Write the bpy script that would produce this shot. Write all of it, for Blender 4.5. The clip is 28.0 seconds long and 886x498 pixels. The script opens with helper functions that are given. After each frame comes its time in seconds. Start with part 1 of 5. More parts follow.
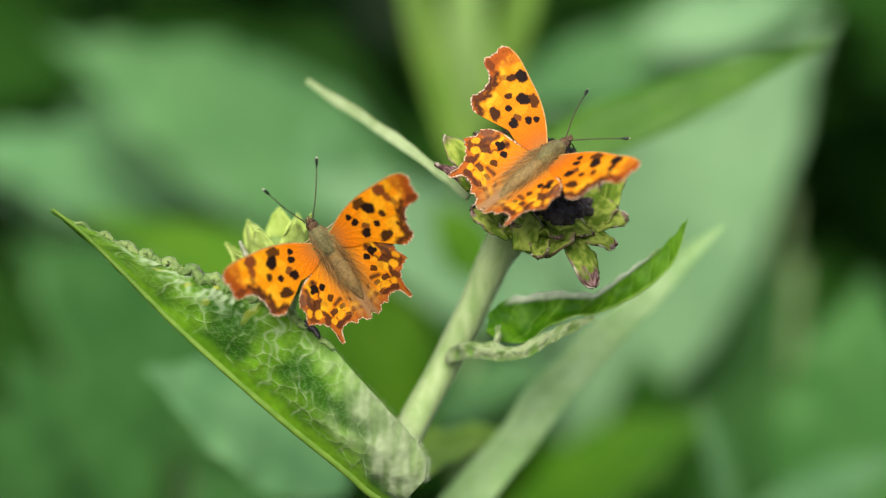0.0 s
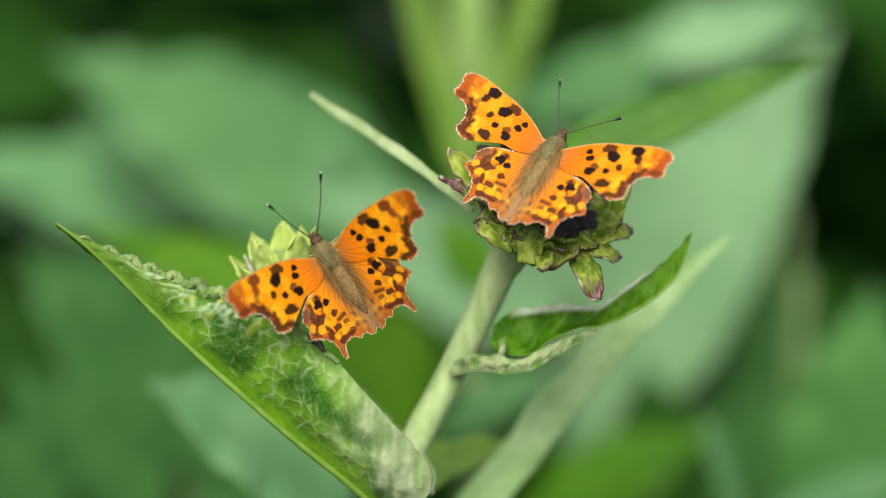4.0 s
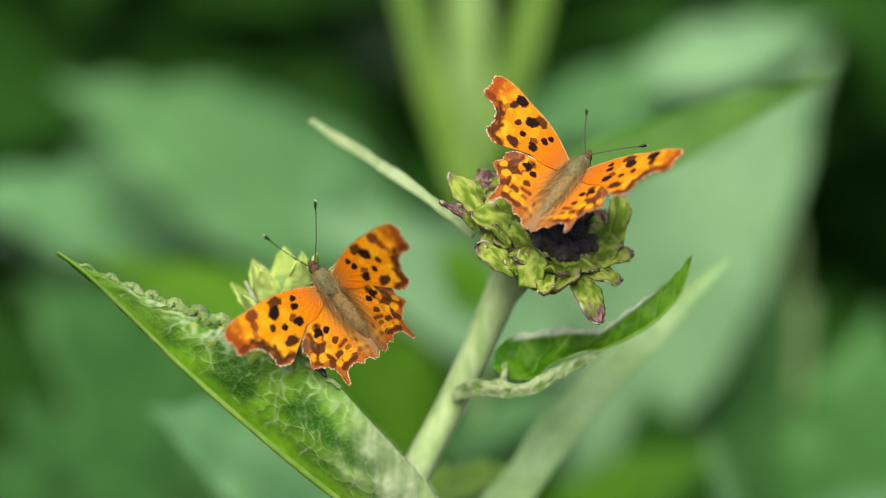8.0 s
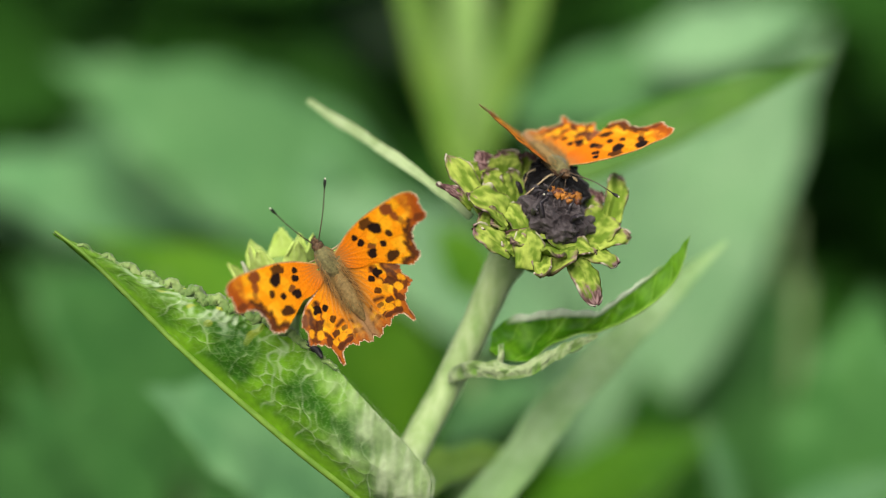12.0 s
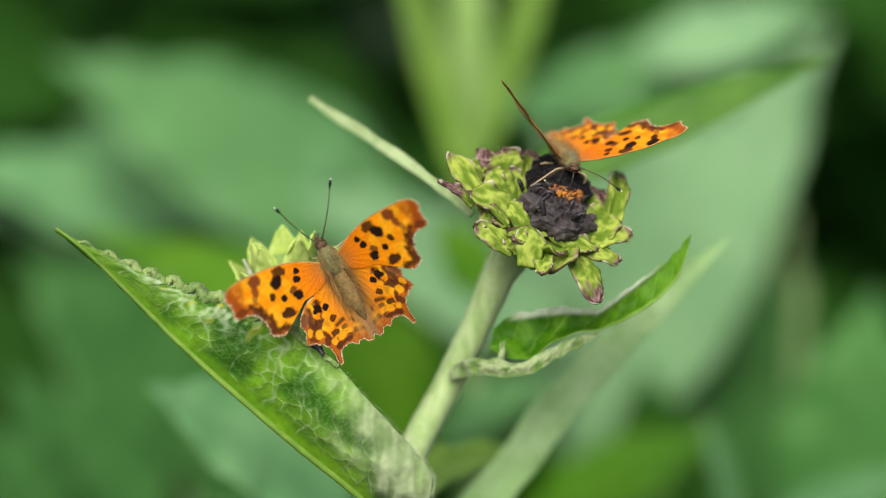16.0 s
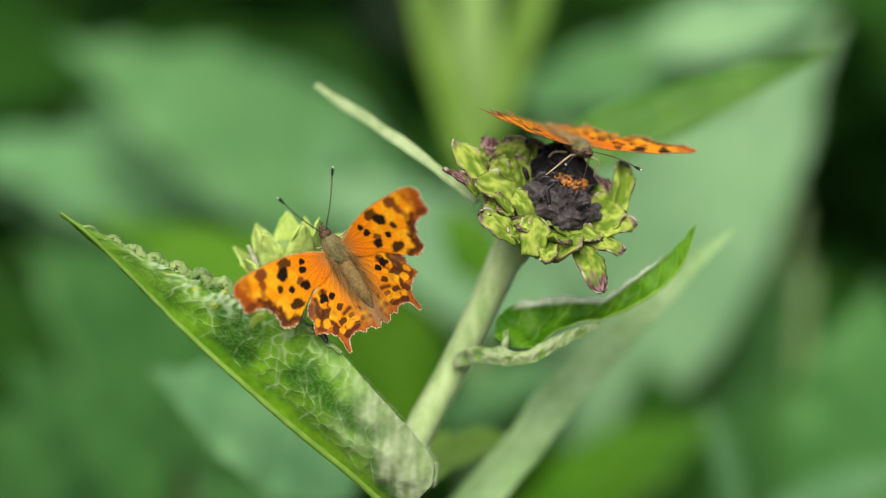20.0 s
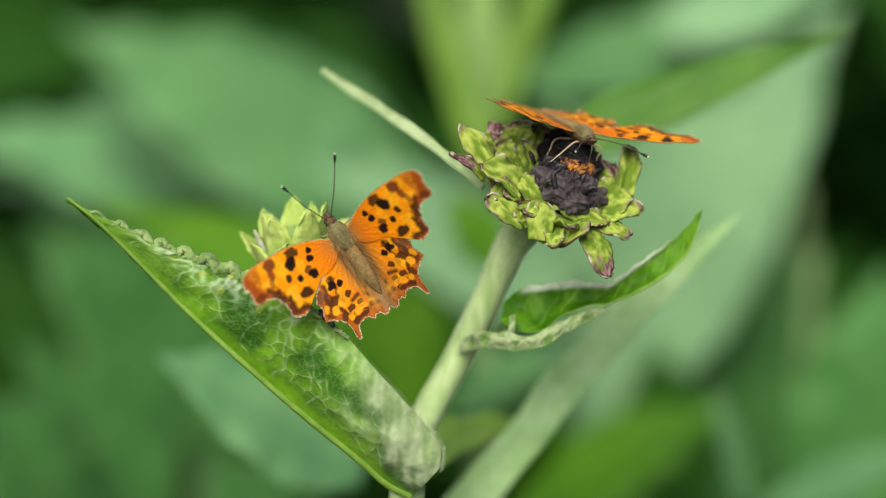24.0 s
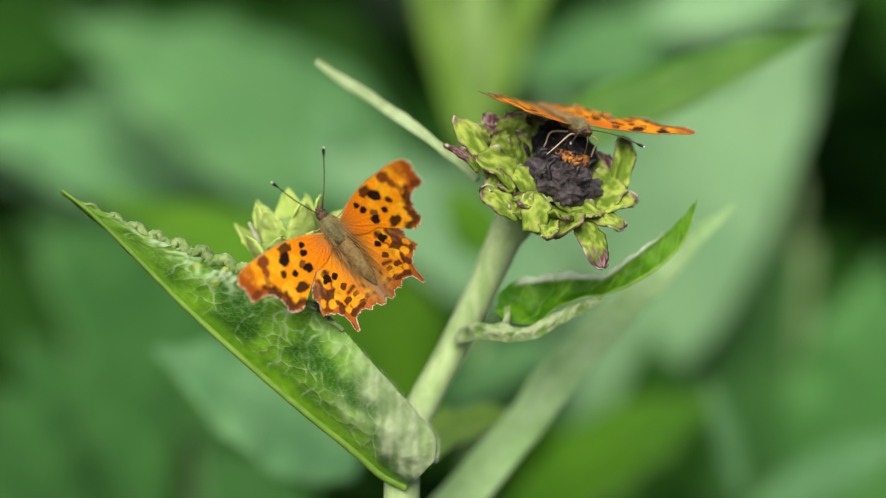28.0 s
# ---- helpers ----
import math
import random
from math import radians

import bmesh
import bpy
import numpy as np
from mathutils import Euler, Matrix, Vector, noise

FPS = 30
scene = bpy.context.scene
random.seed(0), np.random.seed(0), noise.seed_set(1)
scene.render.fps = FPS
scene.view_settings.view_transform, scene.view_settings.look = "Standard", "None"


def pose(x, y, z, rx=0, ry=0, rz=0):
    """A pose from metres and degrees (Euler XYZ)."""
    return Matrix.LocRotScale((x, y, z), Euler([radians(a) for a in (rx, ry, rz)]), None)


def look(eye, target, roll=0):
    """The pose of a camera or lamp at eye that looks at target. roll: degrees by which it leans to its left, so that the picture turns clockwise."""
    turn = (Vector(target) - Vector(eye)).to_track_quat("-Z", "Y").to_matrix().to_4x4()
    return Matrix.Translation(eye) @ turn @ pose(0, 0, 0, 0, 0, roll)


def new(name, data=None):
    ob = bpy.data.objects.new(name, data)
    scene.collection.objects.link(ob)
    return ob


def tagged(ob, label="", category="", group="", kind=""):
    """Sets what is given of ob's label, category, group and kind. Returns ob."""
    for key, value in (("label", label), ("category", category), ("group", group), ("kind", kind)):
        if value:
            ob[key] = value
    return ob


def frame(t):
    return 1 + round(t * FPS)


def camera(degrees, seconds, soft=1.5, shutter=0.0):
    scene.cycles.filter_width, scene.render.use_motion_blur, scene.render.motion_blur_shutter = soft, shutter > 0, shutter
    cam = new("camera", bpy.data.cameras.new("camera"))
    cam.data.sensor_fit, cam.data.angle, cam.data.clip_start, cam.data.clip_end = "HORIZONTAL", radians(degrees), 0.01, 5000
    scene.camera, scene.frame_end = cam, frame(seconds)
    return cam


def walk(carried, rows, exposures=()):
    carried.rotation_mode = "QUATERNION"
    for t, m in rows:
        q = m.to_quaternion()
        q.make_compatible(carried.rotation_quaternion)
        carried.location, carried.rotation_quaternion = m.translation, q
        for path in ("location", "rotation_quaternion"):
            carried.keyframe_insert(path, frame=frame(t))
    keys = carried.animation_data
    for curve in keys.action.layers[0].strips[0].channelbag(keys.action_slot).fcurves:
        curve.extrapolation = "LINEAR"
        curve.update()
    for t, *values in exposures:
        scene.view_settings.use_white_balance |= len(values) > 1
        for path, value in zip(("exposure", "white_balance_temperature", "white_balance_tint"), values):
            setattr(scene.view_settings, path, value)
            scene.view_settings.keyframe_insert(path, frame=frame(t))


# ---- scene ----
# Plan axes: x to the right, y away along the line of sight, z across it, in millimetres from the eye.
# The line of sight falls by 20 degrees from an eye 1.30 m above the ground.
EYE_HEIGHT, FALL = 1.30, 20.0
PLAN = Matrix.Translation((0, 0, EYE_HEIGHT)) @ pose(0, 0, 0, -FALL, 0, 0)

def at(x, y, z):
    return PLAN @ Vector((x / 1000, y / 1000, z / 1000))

# ---- camera and its path ----
cam = camera(26.0, 28.0, soft=1.05)
cam.data.dof.use_dof = True
cam.data.dof.focus_distance = 0.4030
cam.data.dof.aperture_fstop = 4.1

def held(yaw, pitch, roll):
    return PLAN @ pose(0, 0, 0, 90, 0, 0) @ pose(0, 0, 0, 0, yaw, 0) @ pose(0, 0, 0, pitch, 0, 0) @ pose(0, 0, 0, 0, 0, roll)

CAMERA_ROWS = [
    (0.0, 0.000, 0.000, 0.203),
    (0.5, 0.108, -0.159, 0.123),
    (1.0, 0.113, 0.539, 0.156),
    (1.5, 0.418, 0.158, 0.181),
    (2.0, 0.196, 0.201, 0.045),
    (2.5, 0.189, 0.250, -0.037),
    (3.0, 0.060, 0.473, 0.018),
    (3.5, 0.096, 0.456, 0.068),
    (5.5, 0.307, 0.173, -0.162),
    (6.0, 0.305, 0.250, -0.183),
    (6.5, 0.672, 0.160, -0.083),
    (7.0, 0.555, 0.469, -0.172),
    (7.5, 0.201, 0.714, -0.367),
    (8.0, 0.156, 1.126, -0.501),
    (8.5, 0.225, 1.025, -0.461),
    (9.0, 0.391, 0.838, -0.299),
    (9.5, 0.157, 0.840, -0.041),
    (10.0, -0.011, 0.621, -0.030),
    (10.5, -0.174, 0.536, -0.172),
    (11.0, -0.119, 0.661, -0.240),
    (11.5, -0.061, 0.693, -0.295),
    (12.0, 0.070, 0.572, -0.245),
    (12.5, -0.326, 0.681, -0.222),
    (14.5, -0.205, 0.595, -0.326),
    (15.0, -0.047, 0.445, -0.310),
    (15.5, -0.022, 0.852, -0.273),
    (16.0, 0.112, 0.501, -0.146),
    (16.5, -0.199, 0.404, -0.098),
    (17.0, -0.058, 0.063, 0.046),
    (17.5, -0.092, 0.249, -0.052),
    (18.0, -0.093, 0.446, 0.009),
    (18.5, -0.176, 0.431, 0.137),
    (19.0, -0.273, 0.191, 0.361),
    (19.5, 0.242, 0.161, 0.357),
    (20.0, 0.242, 0.138, 0.383),
    (20.5, 0.374, 0.016, 0.376),
    (21.0, 0.398, 0.034, 0.299),
    (21.5, 0.392, 0.116, 0.308),
    (23.5, 0.504, -0.212, 0.298),
    (24.0, 0.435, -0.316, 0.288),
    (24.5, 0.395, -0.139, 0.279),
    (25.0, -0.047, -0.141, 0.255),
    (25.5, 0.051, -0.255, 0.050),
    (26.0, -0.087, -0.177, -0.042),
    (26.5, 0.129, -0.242, -0.061),
    (27.0, 0.235, -0.632, 0.005),
    (27.5, 0.256, -0.897, 0.186),
    (28.0, 0.276, -0.565, 0.183),
]
walk(cam, [(t, held(a, b, c)) for t, a, b, c in CAMERA_ROWS], exposures=[(0.0, 0.0), (28.0, 0.0)])

# ---- world and light: a bright overcast sky ----
SUN_HEIGHT, SUN_TURN = 52.0, 196.0
world = bpy.data.worlds.new("sky")
scene.world = world
world.use_nodes = True
wt = world.node_tree
sky = wt.nodes.new("ShaderNodeTexSky")
sky.sky_type, sky.sun_disc = "NISHITA", False
sky.sun_elevation, sky.sun_rotation = radians(SUN_HEIGHT), radians(SUN_TURN)
sky.air_density, sky.dust_density = 1.0, 4.0
wt.nodes["Background"].inputs["Strength"].default_value = 0.10
wt.links.new(sky.outputs[0], wt.nodes["Background"].inputs["Color"])
sun = new("sun", bpy.data.lights.new("sun", "SUN"))
sun.data.energy, sun.data.angle, sun.data.color = 4.3, radians(45), (1.0, 0.96, 0.86)
sun_way = Vector((math.sin(radians(SUN_TURN)) * math.cos(radians(SUN_HEIGHT)), math.cos(radians(SUN_TURN)) * math.cos(radians(SUN_HEIGHT)), math.sin(radians(SUN_HEIGHT))))
sun.matrix_world = look(sun_way * 5, (0, 0, 0))

# ---- materials ----
def material(name):
    m = bpy.data.materials.new(name)
    m.use_nodes = True
    return m, m.node_tree, m.node_tree.nodes["Principled BSDF"]

def node(tree, kind, **sets):
    n = tree.nodes.new(kind)
    for k, v in sets.items():
        n.inputs[k].default_value = v
    return n

def ramp(tree, source, stops):
    r = tree.nodes.new("ShaderNodeValToRGB")
    el = r.color_ramp.elements
    while len(el) < len(stops):
        el.new(0.5)
    for e, (p, c) in zip(el, stops):
        e.position, e.color = p, (*c, 1)
    tree.links.new(source, r.inputs[0])
    return r.outputs[0]

def mixed(tree, fac, a, b, mode="MIX"):
    m = tree.nodes.new("ShaderNodeMix")
    m.data_type, m.blend_type = "RGBA", mode
    for sock, v in ((m.inputs[0], fac), (m.inputs[6], a), (m.inputs[7], b)):
        if isinstance(v, (int, float)):
            sock.default_value = v
        elif isinstance(v, tuple):
            sock.default_value = (*v, 1)
        else:
            tree.links.new(v, sock)
    return m.outputs[2]

def bumped(tree, bsdf, height, strength, distance):
    b = node(tree, "ShaderNodeBump", Strength=strength, Distance=distance)
    tree.links.new(height, b.inputs["Height"])
    tree.links.new(b.outputs[0], bsdf.inputs["Normal"])

def leaf_material(name, dark, light, vein, vein_amount, rough, cell, bump, fuzz=0.0, gloss=0.22, thin=0.07):
    """Leaf skin: a net of fine veins in the leaf's own flat coordinates, side veins from the mesh, blotches at two sizes."""
    m, tree, bsdf = material(name)
    flat = tree.nodes.new("ShaderNodeAttribute"); flat.attribute_name = "flat"
    rib = tree.nodes.new("ShaderNodeAttribute"); rib.attribute_name = "rib"
    parts = tree.nodes.new("ShaderNodeSeparateColor")
    tree.links.new(rib.outputs["Color"], parts.inputs[0])
    info = tree.nodes.new("ShaderNodeObjectInfo")
    big = node(tree, "ShaderNodeTexNoise", Scale=70.0, Detail=5.0)
    small = node(tree, "ShaderNodeTexNoise", Scale=420.0, Detail=3.0)
    for q in (big, small):
        tree.links.new(flat.outputs["Vector"], q.inputs["Vector"])
    warp = tree.nodes.new("ShaderNodeVectorMath"); warp.operation = "MULTIPLY_ADD"
    tree.links.new(small.outputs["Color"], warp.inputs[0])
    warp.inputs[1].default_value = (0.0022, 0.0022, 0.0)
    tree.links.new(flat.outputs["Vector"], warp.inputs[2])
    drawn = node(tree, "ShaderNodeMapping", Scale=(1.0, 0.62, 1.0), Rotation=(0.0, 0.0, 0.5))
    tree.links.new(warp.outputs[0], drawn.inputs["Vector"])
    net = node(tree, "ShaderNodeTexVoronoi", Scale=cell)
    net2 = node(tree, "ShaderNodeTexVoronoi", Scale=cell * 2.7)
    for q in (net, net2):
        q.feature = "DISTANCE_TO_EDGE"
        tree.links.new(drawn.outputs[0], q.inputs["Vector"])
    netv = ramp(tree, net.outputs["Distance"], [(0.0, (0.9, 0.9, 0.9)), (thin, (0.2, 0.2, 0.2)), (thin * 2.5, (0, 0, 0))])
    netw = ramp(tree, net2.outputs["Distance"], [(0.0, (0.55, 0.55, 0.55)), (thin * 1.9, (0, 0, 0))])
    nets = mixed(tree, 1.0, netv, netw, "LIGHTEN")
    nets = mixed(tree, 1.0, nets, ramp(tree, big.outputs["Color"], [(0.36, (0.15, 0.15, 0.15)), (0.62, (1, 1, 1))]), "MULTIPLY")
    veins = mixed(tree, 1.0, nets, parts.outputs[0], "LIGHTEN")
    base = mixed(tree, ramp(tree, big.outputs["Fac"], [(0.43, (0, 0, 0)), (0.60, (1, 1, 1))]), dark, light)
    wide = node(tree, "ShaderNodeTexNoise", Scale=15.0, Detail=2.0)
    tree.links.new(flat.outputs["Vector"], wide.inputs["Vector"])
    base = mixed(tree, 1.0, base, ramp(tree, wide.outputs["Fac"], [(0.3, (0.66, 0.70, 0.68)), (0.7, (1.28, 1.25, 1.22))]), "MULTIPLY")
    base = mixed(tree, 0.3, base, ramp(tree, small.outputs["Fac"], [(0.3, tuple(c * 0.6 for c in dark)), (0.7, tuple(min(1, c * 1.25) for c in light))]))
    amount = tree.nodes.new("ShaderNodeMath"); amount.operation = "MULTIPLY"
    tree.links.new(veins, amount.inputs[0]); amount.inputs[1].default_value = vein_amount
    base = mixed(tree, amount.outputs[0], base, vein)
    hue = node(tree, "ShaderNodeHueSaturation")
    spread = tree.nodes.new("ShaderNodeMapRange")
    spread.inputs[3].default_value, spread.inputs[4].default_value = 0.9, 1.1
    tree.links.new(info.outputs["Random"], spread.inputs[0])
    tree.links.new(spread.outputs[0], hue.inputs["Value"])
    tree.links.new(base, hue.inputs["Color"])
    tree.links.new(hue.outputs[0], bsdf.inputs["Base Color"])
    bsdf.inputs["Roughness"].default_value = rough
    bsdf.inputs["Specular IOR Level"].default_value = gloss
    bsdf.inputs["Sheen Weight"].default_value = fuzz
    bsdf.inputs["Sheen Roughness"].default_value = 0.5
    bsdf.inputs["Sheen Tint"].default_value = (0.95, 1.0, 0.85, 1)
    relief = mixed(tree, 0.45, ramp(tree, net.outputs["Distance"], [(0.0, (0, 0, 0)), (0.12, (0.6, 0.6, 0.6)), (0.4, (1, 1, 1))]), veins)
    bumped(tree, bsdf, relief, bump, 0.0012)
    return m

LEAF_PALE = leaf_material("leaf_pale_underside", (0.20, 0.29, 0.11), (0.33, 0.42, 0.21), (0.42, 0.50, 0.31), 0.5, 0.75, 200, 0.4, fuzz=0.12)
LEAF_BACK = leaf_material("leaf_soft_green", (0.25, 0.44, 0.15), (0.37, 0.56, 0.25), (0.46, 0.60, 0.36), 0.5, 0.7, 200, 0.3)
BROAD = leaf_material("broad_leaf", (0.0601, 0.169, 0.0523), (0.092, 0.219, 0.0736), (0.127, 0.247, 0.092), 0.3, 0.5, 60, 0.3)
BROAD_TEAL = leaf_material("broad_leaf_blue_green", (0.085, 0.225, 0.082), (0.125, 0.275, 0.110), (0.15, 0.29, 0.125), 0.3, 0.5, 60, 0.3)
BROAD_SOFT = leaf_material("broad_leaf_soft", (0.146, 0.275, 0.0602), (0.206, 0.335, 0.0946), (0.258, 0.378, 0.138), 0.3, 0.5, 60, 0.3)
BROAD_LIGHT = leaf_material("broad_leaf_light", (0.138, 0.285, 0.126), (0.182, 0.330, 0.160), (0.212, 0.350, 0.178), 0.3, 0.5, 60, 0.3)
# Near-black green: the shade among the far leaves is put into this colour.
BROAD_SHADED = leaf_material("broad_leaf_shaded", (0.00864, 0.0446, 0.00405), (0.0216, 0.0833, 0.0081), (0.0324, 0.096, 0.0135), 0.3, 0.7, 60, 0.3, gloss=0.08)
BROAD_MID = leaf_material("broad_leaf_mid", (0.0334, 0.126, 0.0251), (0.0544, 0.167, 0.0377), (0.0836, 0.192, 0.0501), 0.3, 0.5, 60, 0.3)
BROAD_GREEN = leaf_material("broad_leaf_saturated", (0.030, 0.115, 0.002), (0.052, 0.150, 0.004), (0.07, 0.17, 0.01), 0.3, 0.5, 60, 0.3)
FRESH = leaf_material("fresh_leaf", (0.17, 0.33, 0.03), (0.26, 0.43, 0.06), (0.32, 0.47, 0.12), 0.4, 0.55, 200, 0.3)
BROAD_YOUNG2 = leaf_material("broad_leaf_green", (0.045, 0.15, 0.003), (0.075, 0.19, 0.006), (0.1, 0.22, 0.02), 0.3, 0.5, 60, 0.3)
BROAD_YOUNG = leaf_material("broad_leaf_young", (0.103, 0.232, 0.0172), (0.155, 0.292, 0.0301), (0.215, 0.344, 0.0688), 0.3, 0.5, 60, 0.3)

def painted(name, rough=0.6, grain=900.0, bump=0.3, sheen=0.0, depth=0.0003, glow_through=0.0, tint_of_sheen=(1, 1, 1)):
    """Colours from the mesh's own pattern with a fine grain."""
    m, tree, bsdf = material(name)
    col = tree.nodes.new("ShaderNodeAttribute"); col.attribute_name = "pattern"
    co = tree.nodes.new("ShaderNodeTexCoord")
    n = node(tree, "ShaderNodeTexNoise", Scale=grain, Detail=4.0)
    tree.links.new(co.outputs["Object"], n.inputs["Vector"])
    shade = ramp(tree, n.outputs["Fac"], [(0.25, (0.82, 0.82, 0.82)), (0.75, (1.12, 1.12, 1.12))])
    tint = mixed(tree, 1.0, col.outputs["Color"], shade, "MULTIPLY")
    tree.links.new(tint, bsdf.inputs["Base Color"])
    bsdf.inputs["Roughness"].default_value = rough
    bsdf.inputs["Specular IOR Level"].default_value = 0.12
    bsdf.inputs["Sheen Weight"].default_value = sheen
    bsdf.inputs["Sheen Tint"].default_value = (*tint_of_sheen, 1)
    bumped(tree, bsdf, n.outputs["Fac"], bump, depth)
    if glow_through:
        thin = tree.nodes.new("ShaderNodeBsdfTranslucent")
        tree.links.new(tint, thin.inputs["Color"])
        both = tree.nodes.new("ShaderNodeMixShader")
        both.inputs[0].default_value = glow_through
        tree.links.new(bsdf.outputs[0], both.inputs[1]); tree.links.new(thin.outputs[0], both.inputs[2])
        tree.links.new(both.outputs[0], tree.nodes["Material Output"].inputs["Surface"])
    return m

WING = painted("wing_scales", 0.7, 2600.0, 0.2, 0.05, 0.0001, 0.05, (1.0, 0.55, 0.06))
BRACT = painted("bract_skin", 0.85, 900.0, 0.6, 0.0)
CROWN = painted("withered_florets_and_shade", 0.42, 800.0, 0.9, 0.1, 0.0006)

def plain(name, a, b, scale, rough, bump=0.4, depth=0.0004, sheen=0.0, stretch=(1, 1, 1)):
    m, tree, bsdf = material(name)
    co = tree.nodes.new("ShaderNodeTexCoord")
    mp = node(tree, "ShaderNodeMapping", Scale=stretch)
    tree.links.new(co.outputs["Object"], mp.inputs["Vector"])
    n = node(tree, "ShaderNodeTexNoise", Scale=scale, Detail=5.0)
    n2 = node(tree, "ShaderNodeTexNoise", Scale=scale * 0.13, Detail=2.0)
    for q in (n, n2):
        tree.links.new(mp.outputs[0], q.inputs["Vector"])
    c = ramp(tree, n.outputs["Fac"], [(0.28, a), (0.72, b)])
    c = mixed(tree, 1.0, c, ramp(tree, n2.outputs["Fac"], [(0.3, (0.75, 0.75, 0.75)), (0.7, (1.1, 1.1, 1.1))]), "MULTIPLY")
    tree.links.new(c, bsdf.inputs["Base Color"])
    bsdf.inputs["Roughness"].default_value = rough
    bsdf.inputs["Sheen Weight"].default_value = sheen
    bumped(tree, bsdf, n.outputs["Fac"], bump, depth)
    return m

STEM = plain("downy_stem", (0.27, 0.42, 0.13), (0.47, 0.60, 0.28), 500, 0.75, 0.4, 0.0003, 0.15, (1, 1, 0.25))
STEM_FAR = plain("far_stem", (0.16, 0.28, 0.08), (0.26, 0.38, 0.16), 120, 0.7)
# Green-black soil: the shade under the plants is painted into it.
SOIL = plain("shaded_soil", (0.004, 0.012, 0.002), (0.012, 0.03, 0.005), 40, 0.95, 0.8, 0.02)
BREAST = plain("breast_down", (0.035, 0.016, 0.008), (0.13, 0.06, 0.025), 1600, 0.85, 0.7, 0.0003)
HEAD_DOWN = plain("head_down", (0.05, 0.026, 0.012), (0.18, 0.10, 0.045), 1800, 0.8, 0.7, 0.0003)
DOWN = plain("body_down", (0.075, 0.066, 0.02), (0.23, 0.20, 0.07), 1500, 0.8, 0.7, 0.0004, 0.15)
ABDOMEN = plain("abdomen_down", (0.15, 0.095, 0.03), (0.34, 0.23, 0.08), 1600, 0.8, 0.6, 0.0003)
OLIVE_HAIR = plain("olive_hair", (0.10, 0.085, 0.025), (0.27, 0.235, 0.085), 600, 0.7, 0.1)
HAIR = plain("tawny_hair", (0.24, 0.125, 0.032), (0.47, 0.27, 0.08), 600, 0.7, 0.1)
LEG = plain("leg_shell", (0.4, 0.28, 0.14), (0.6, 0.47, 0.28), 900, 0.45, 0.2)
FEELER = plain("antenna_shell", (0.03, 0.02, 0.012), (0.12, 0.085, 0.05), 3000, 0.5, 0.2)
CLUB = plain("antenna_club", (0.006, 0.005, 0.004), (0.015, 0.012, 0.01), 900, 0.4, 0.2)
PALE_TIP = plain("pale_tip", (0.7, 0.65, 0.5), (0.85, 0.8, 0.65), 900, 0.5, 0.1)
EYE = plain("eye_shell", (0.02, 0.012, 0.008), (0.05, 0.03, 0.02), 2500, 0.15, 0.1)

# ---- building helpers ----
def solid(name, verts, faces, mats, parent=None, label="", face_mats=None, attrs=(), smooth=True):
    me = bpy.data.meshes.new(name)
    me.from_pydata([tuple(v) for v in verts], [], faces)
    for m in mats:
        me.materials.append(m)
    if face_mats is not None:
        me.polygons.foreach_set("material_index", np.asarray(face_mats, dtype=np.int32))
    if smooth:
        me.polygons.foreach_set("use_smooth", np.ones(len(me.polygons), dtype=bool))
    for key, kind, data in attrs:
        a = me.attributes.new(key, kind, "POINT")
        a.data.foreach_set("vector" if kind == "FLOAT_VECTOR" else "color", np.asarray(data, dtype=np.float32).ravel())
    me.update()
    ob = new(name, me)
    if parent is not None:
        ob.parent = parent
    if label:
        tagged(ob, label)
    return ob

def spline(points, n):
    """Catmull-Rom through the points, n samples; points are arrays of any width."""
    p = np.array([list(q) for q in points], dtype=float)
    p = np.vstack([2 * p[0] - p[1], p, 2 * p[-1] - p[-2]])
    out = []
    for u in np.linspace(0, len(p) - 3 - 1e-9, n):
        i, f = int(u), u - int(u)
        a, b, c, d = p[i], p[i + 1], p[i + 2], p[i + 3]
        out.append(0.5 * (2 * b + (c - a) * f + (2 * a - 5 * b + 4 * c - d) * f * f + (3 * b - a - 3 * c + d) * f ** 3))
    return np.array(out)

def unit(v):
    v = np.asarray(v, dtype=float)
    return v / np.maximum(np.linalg.norm(v, axis=-1, keepdims=True), 1e-12)

def wobble(p, scale, seed=0.0):
    return noise.noise(Vector((p[0] * scale + seed, p[1] * scale - seed, p[2] * scale + 2 * seed)))

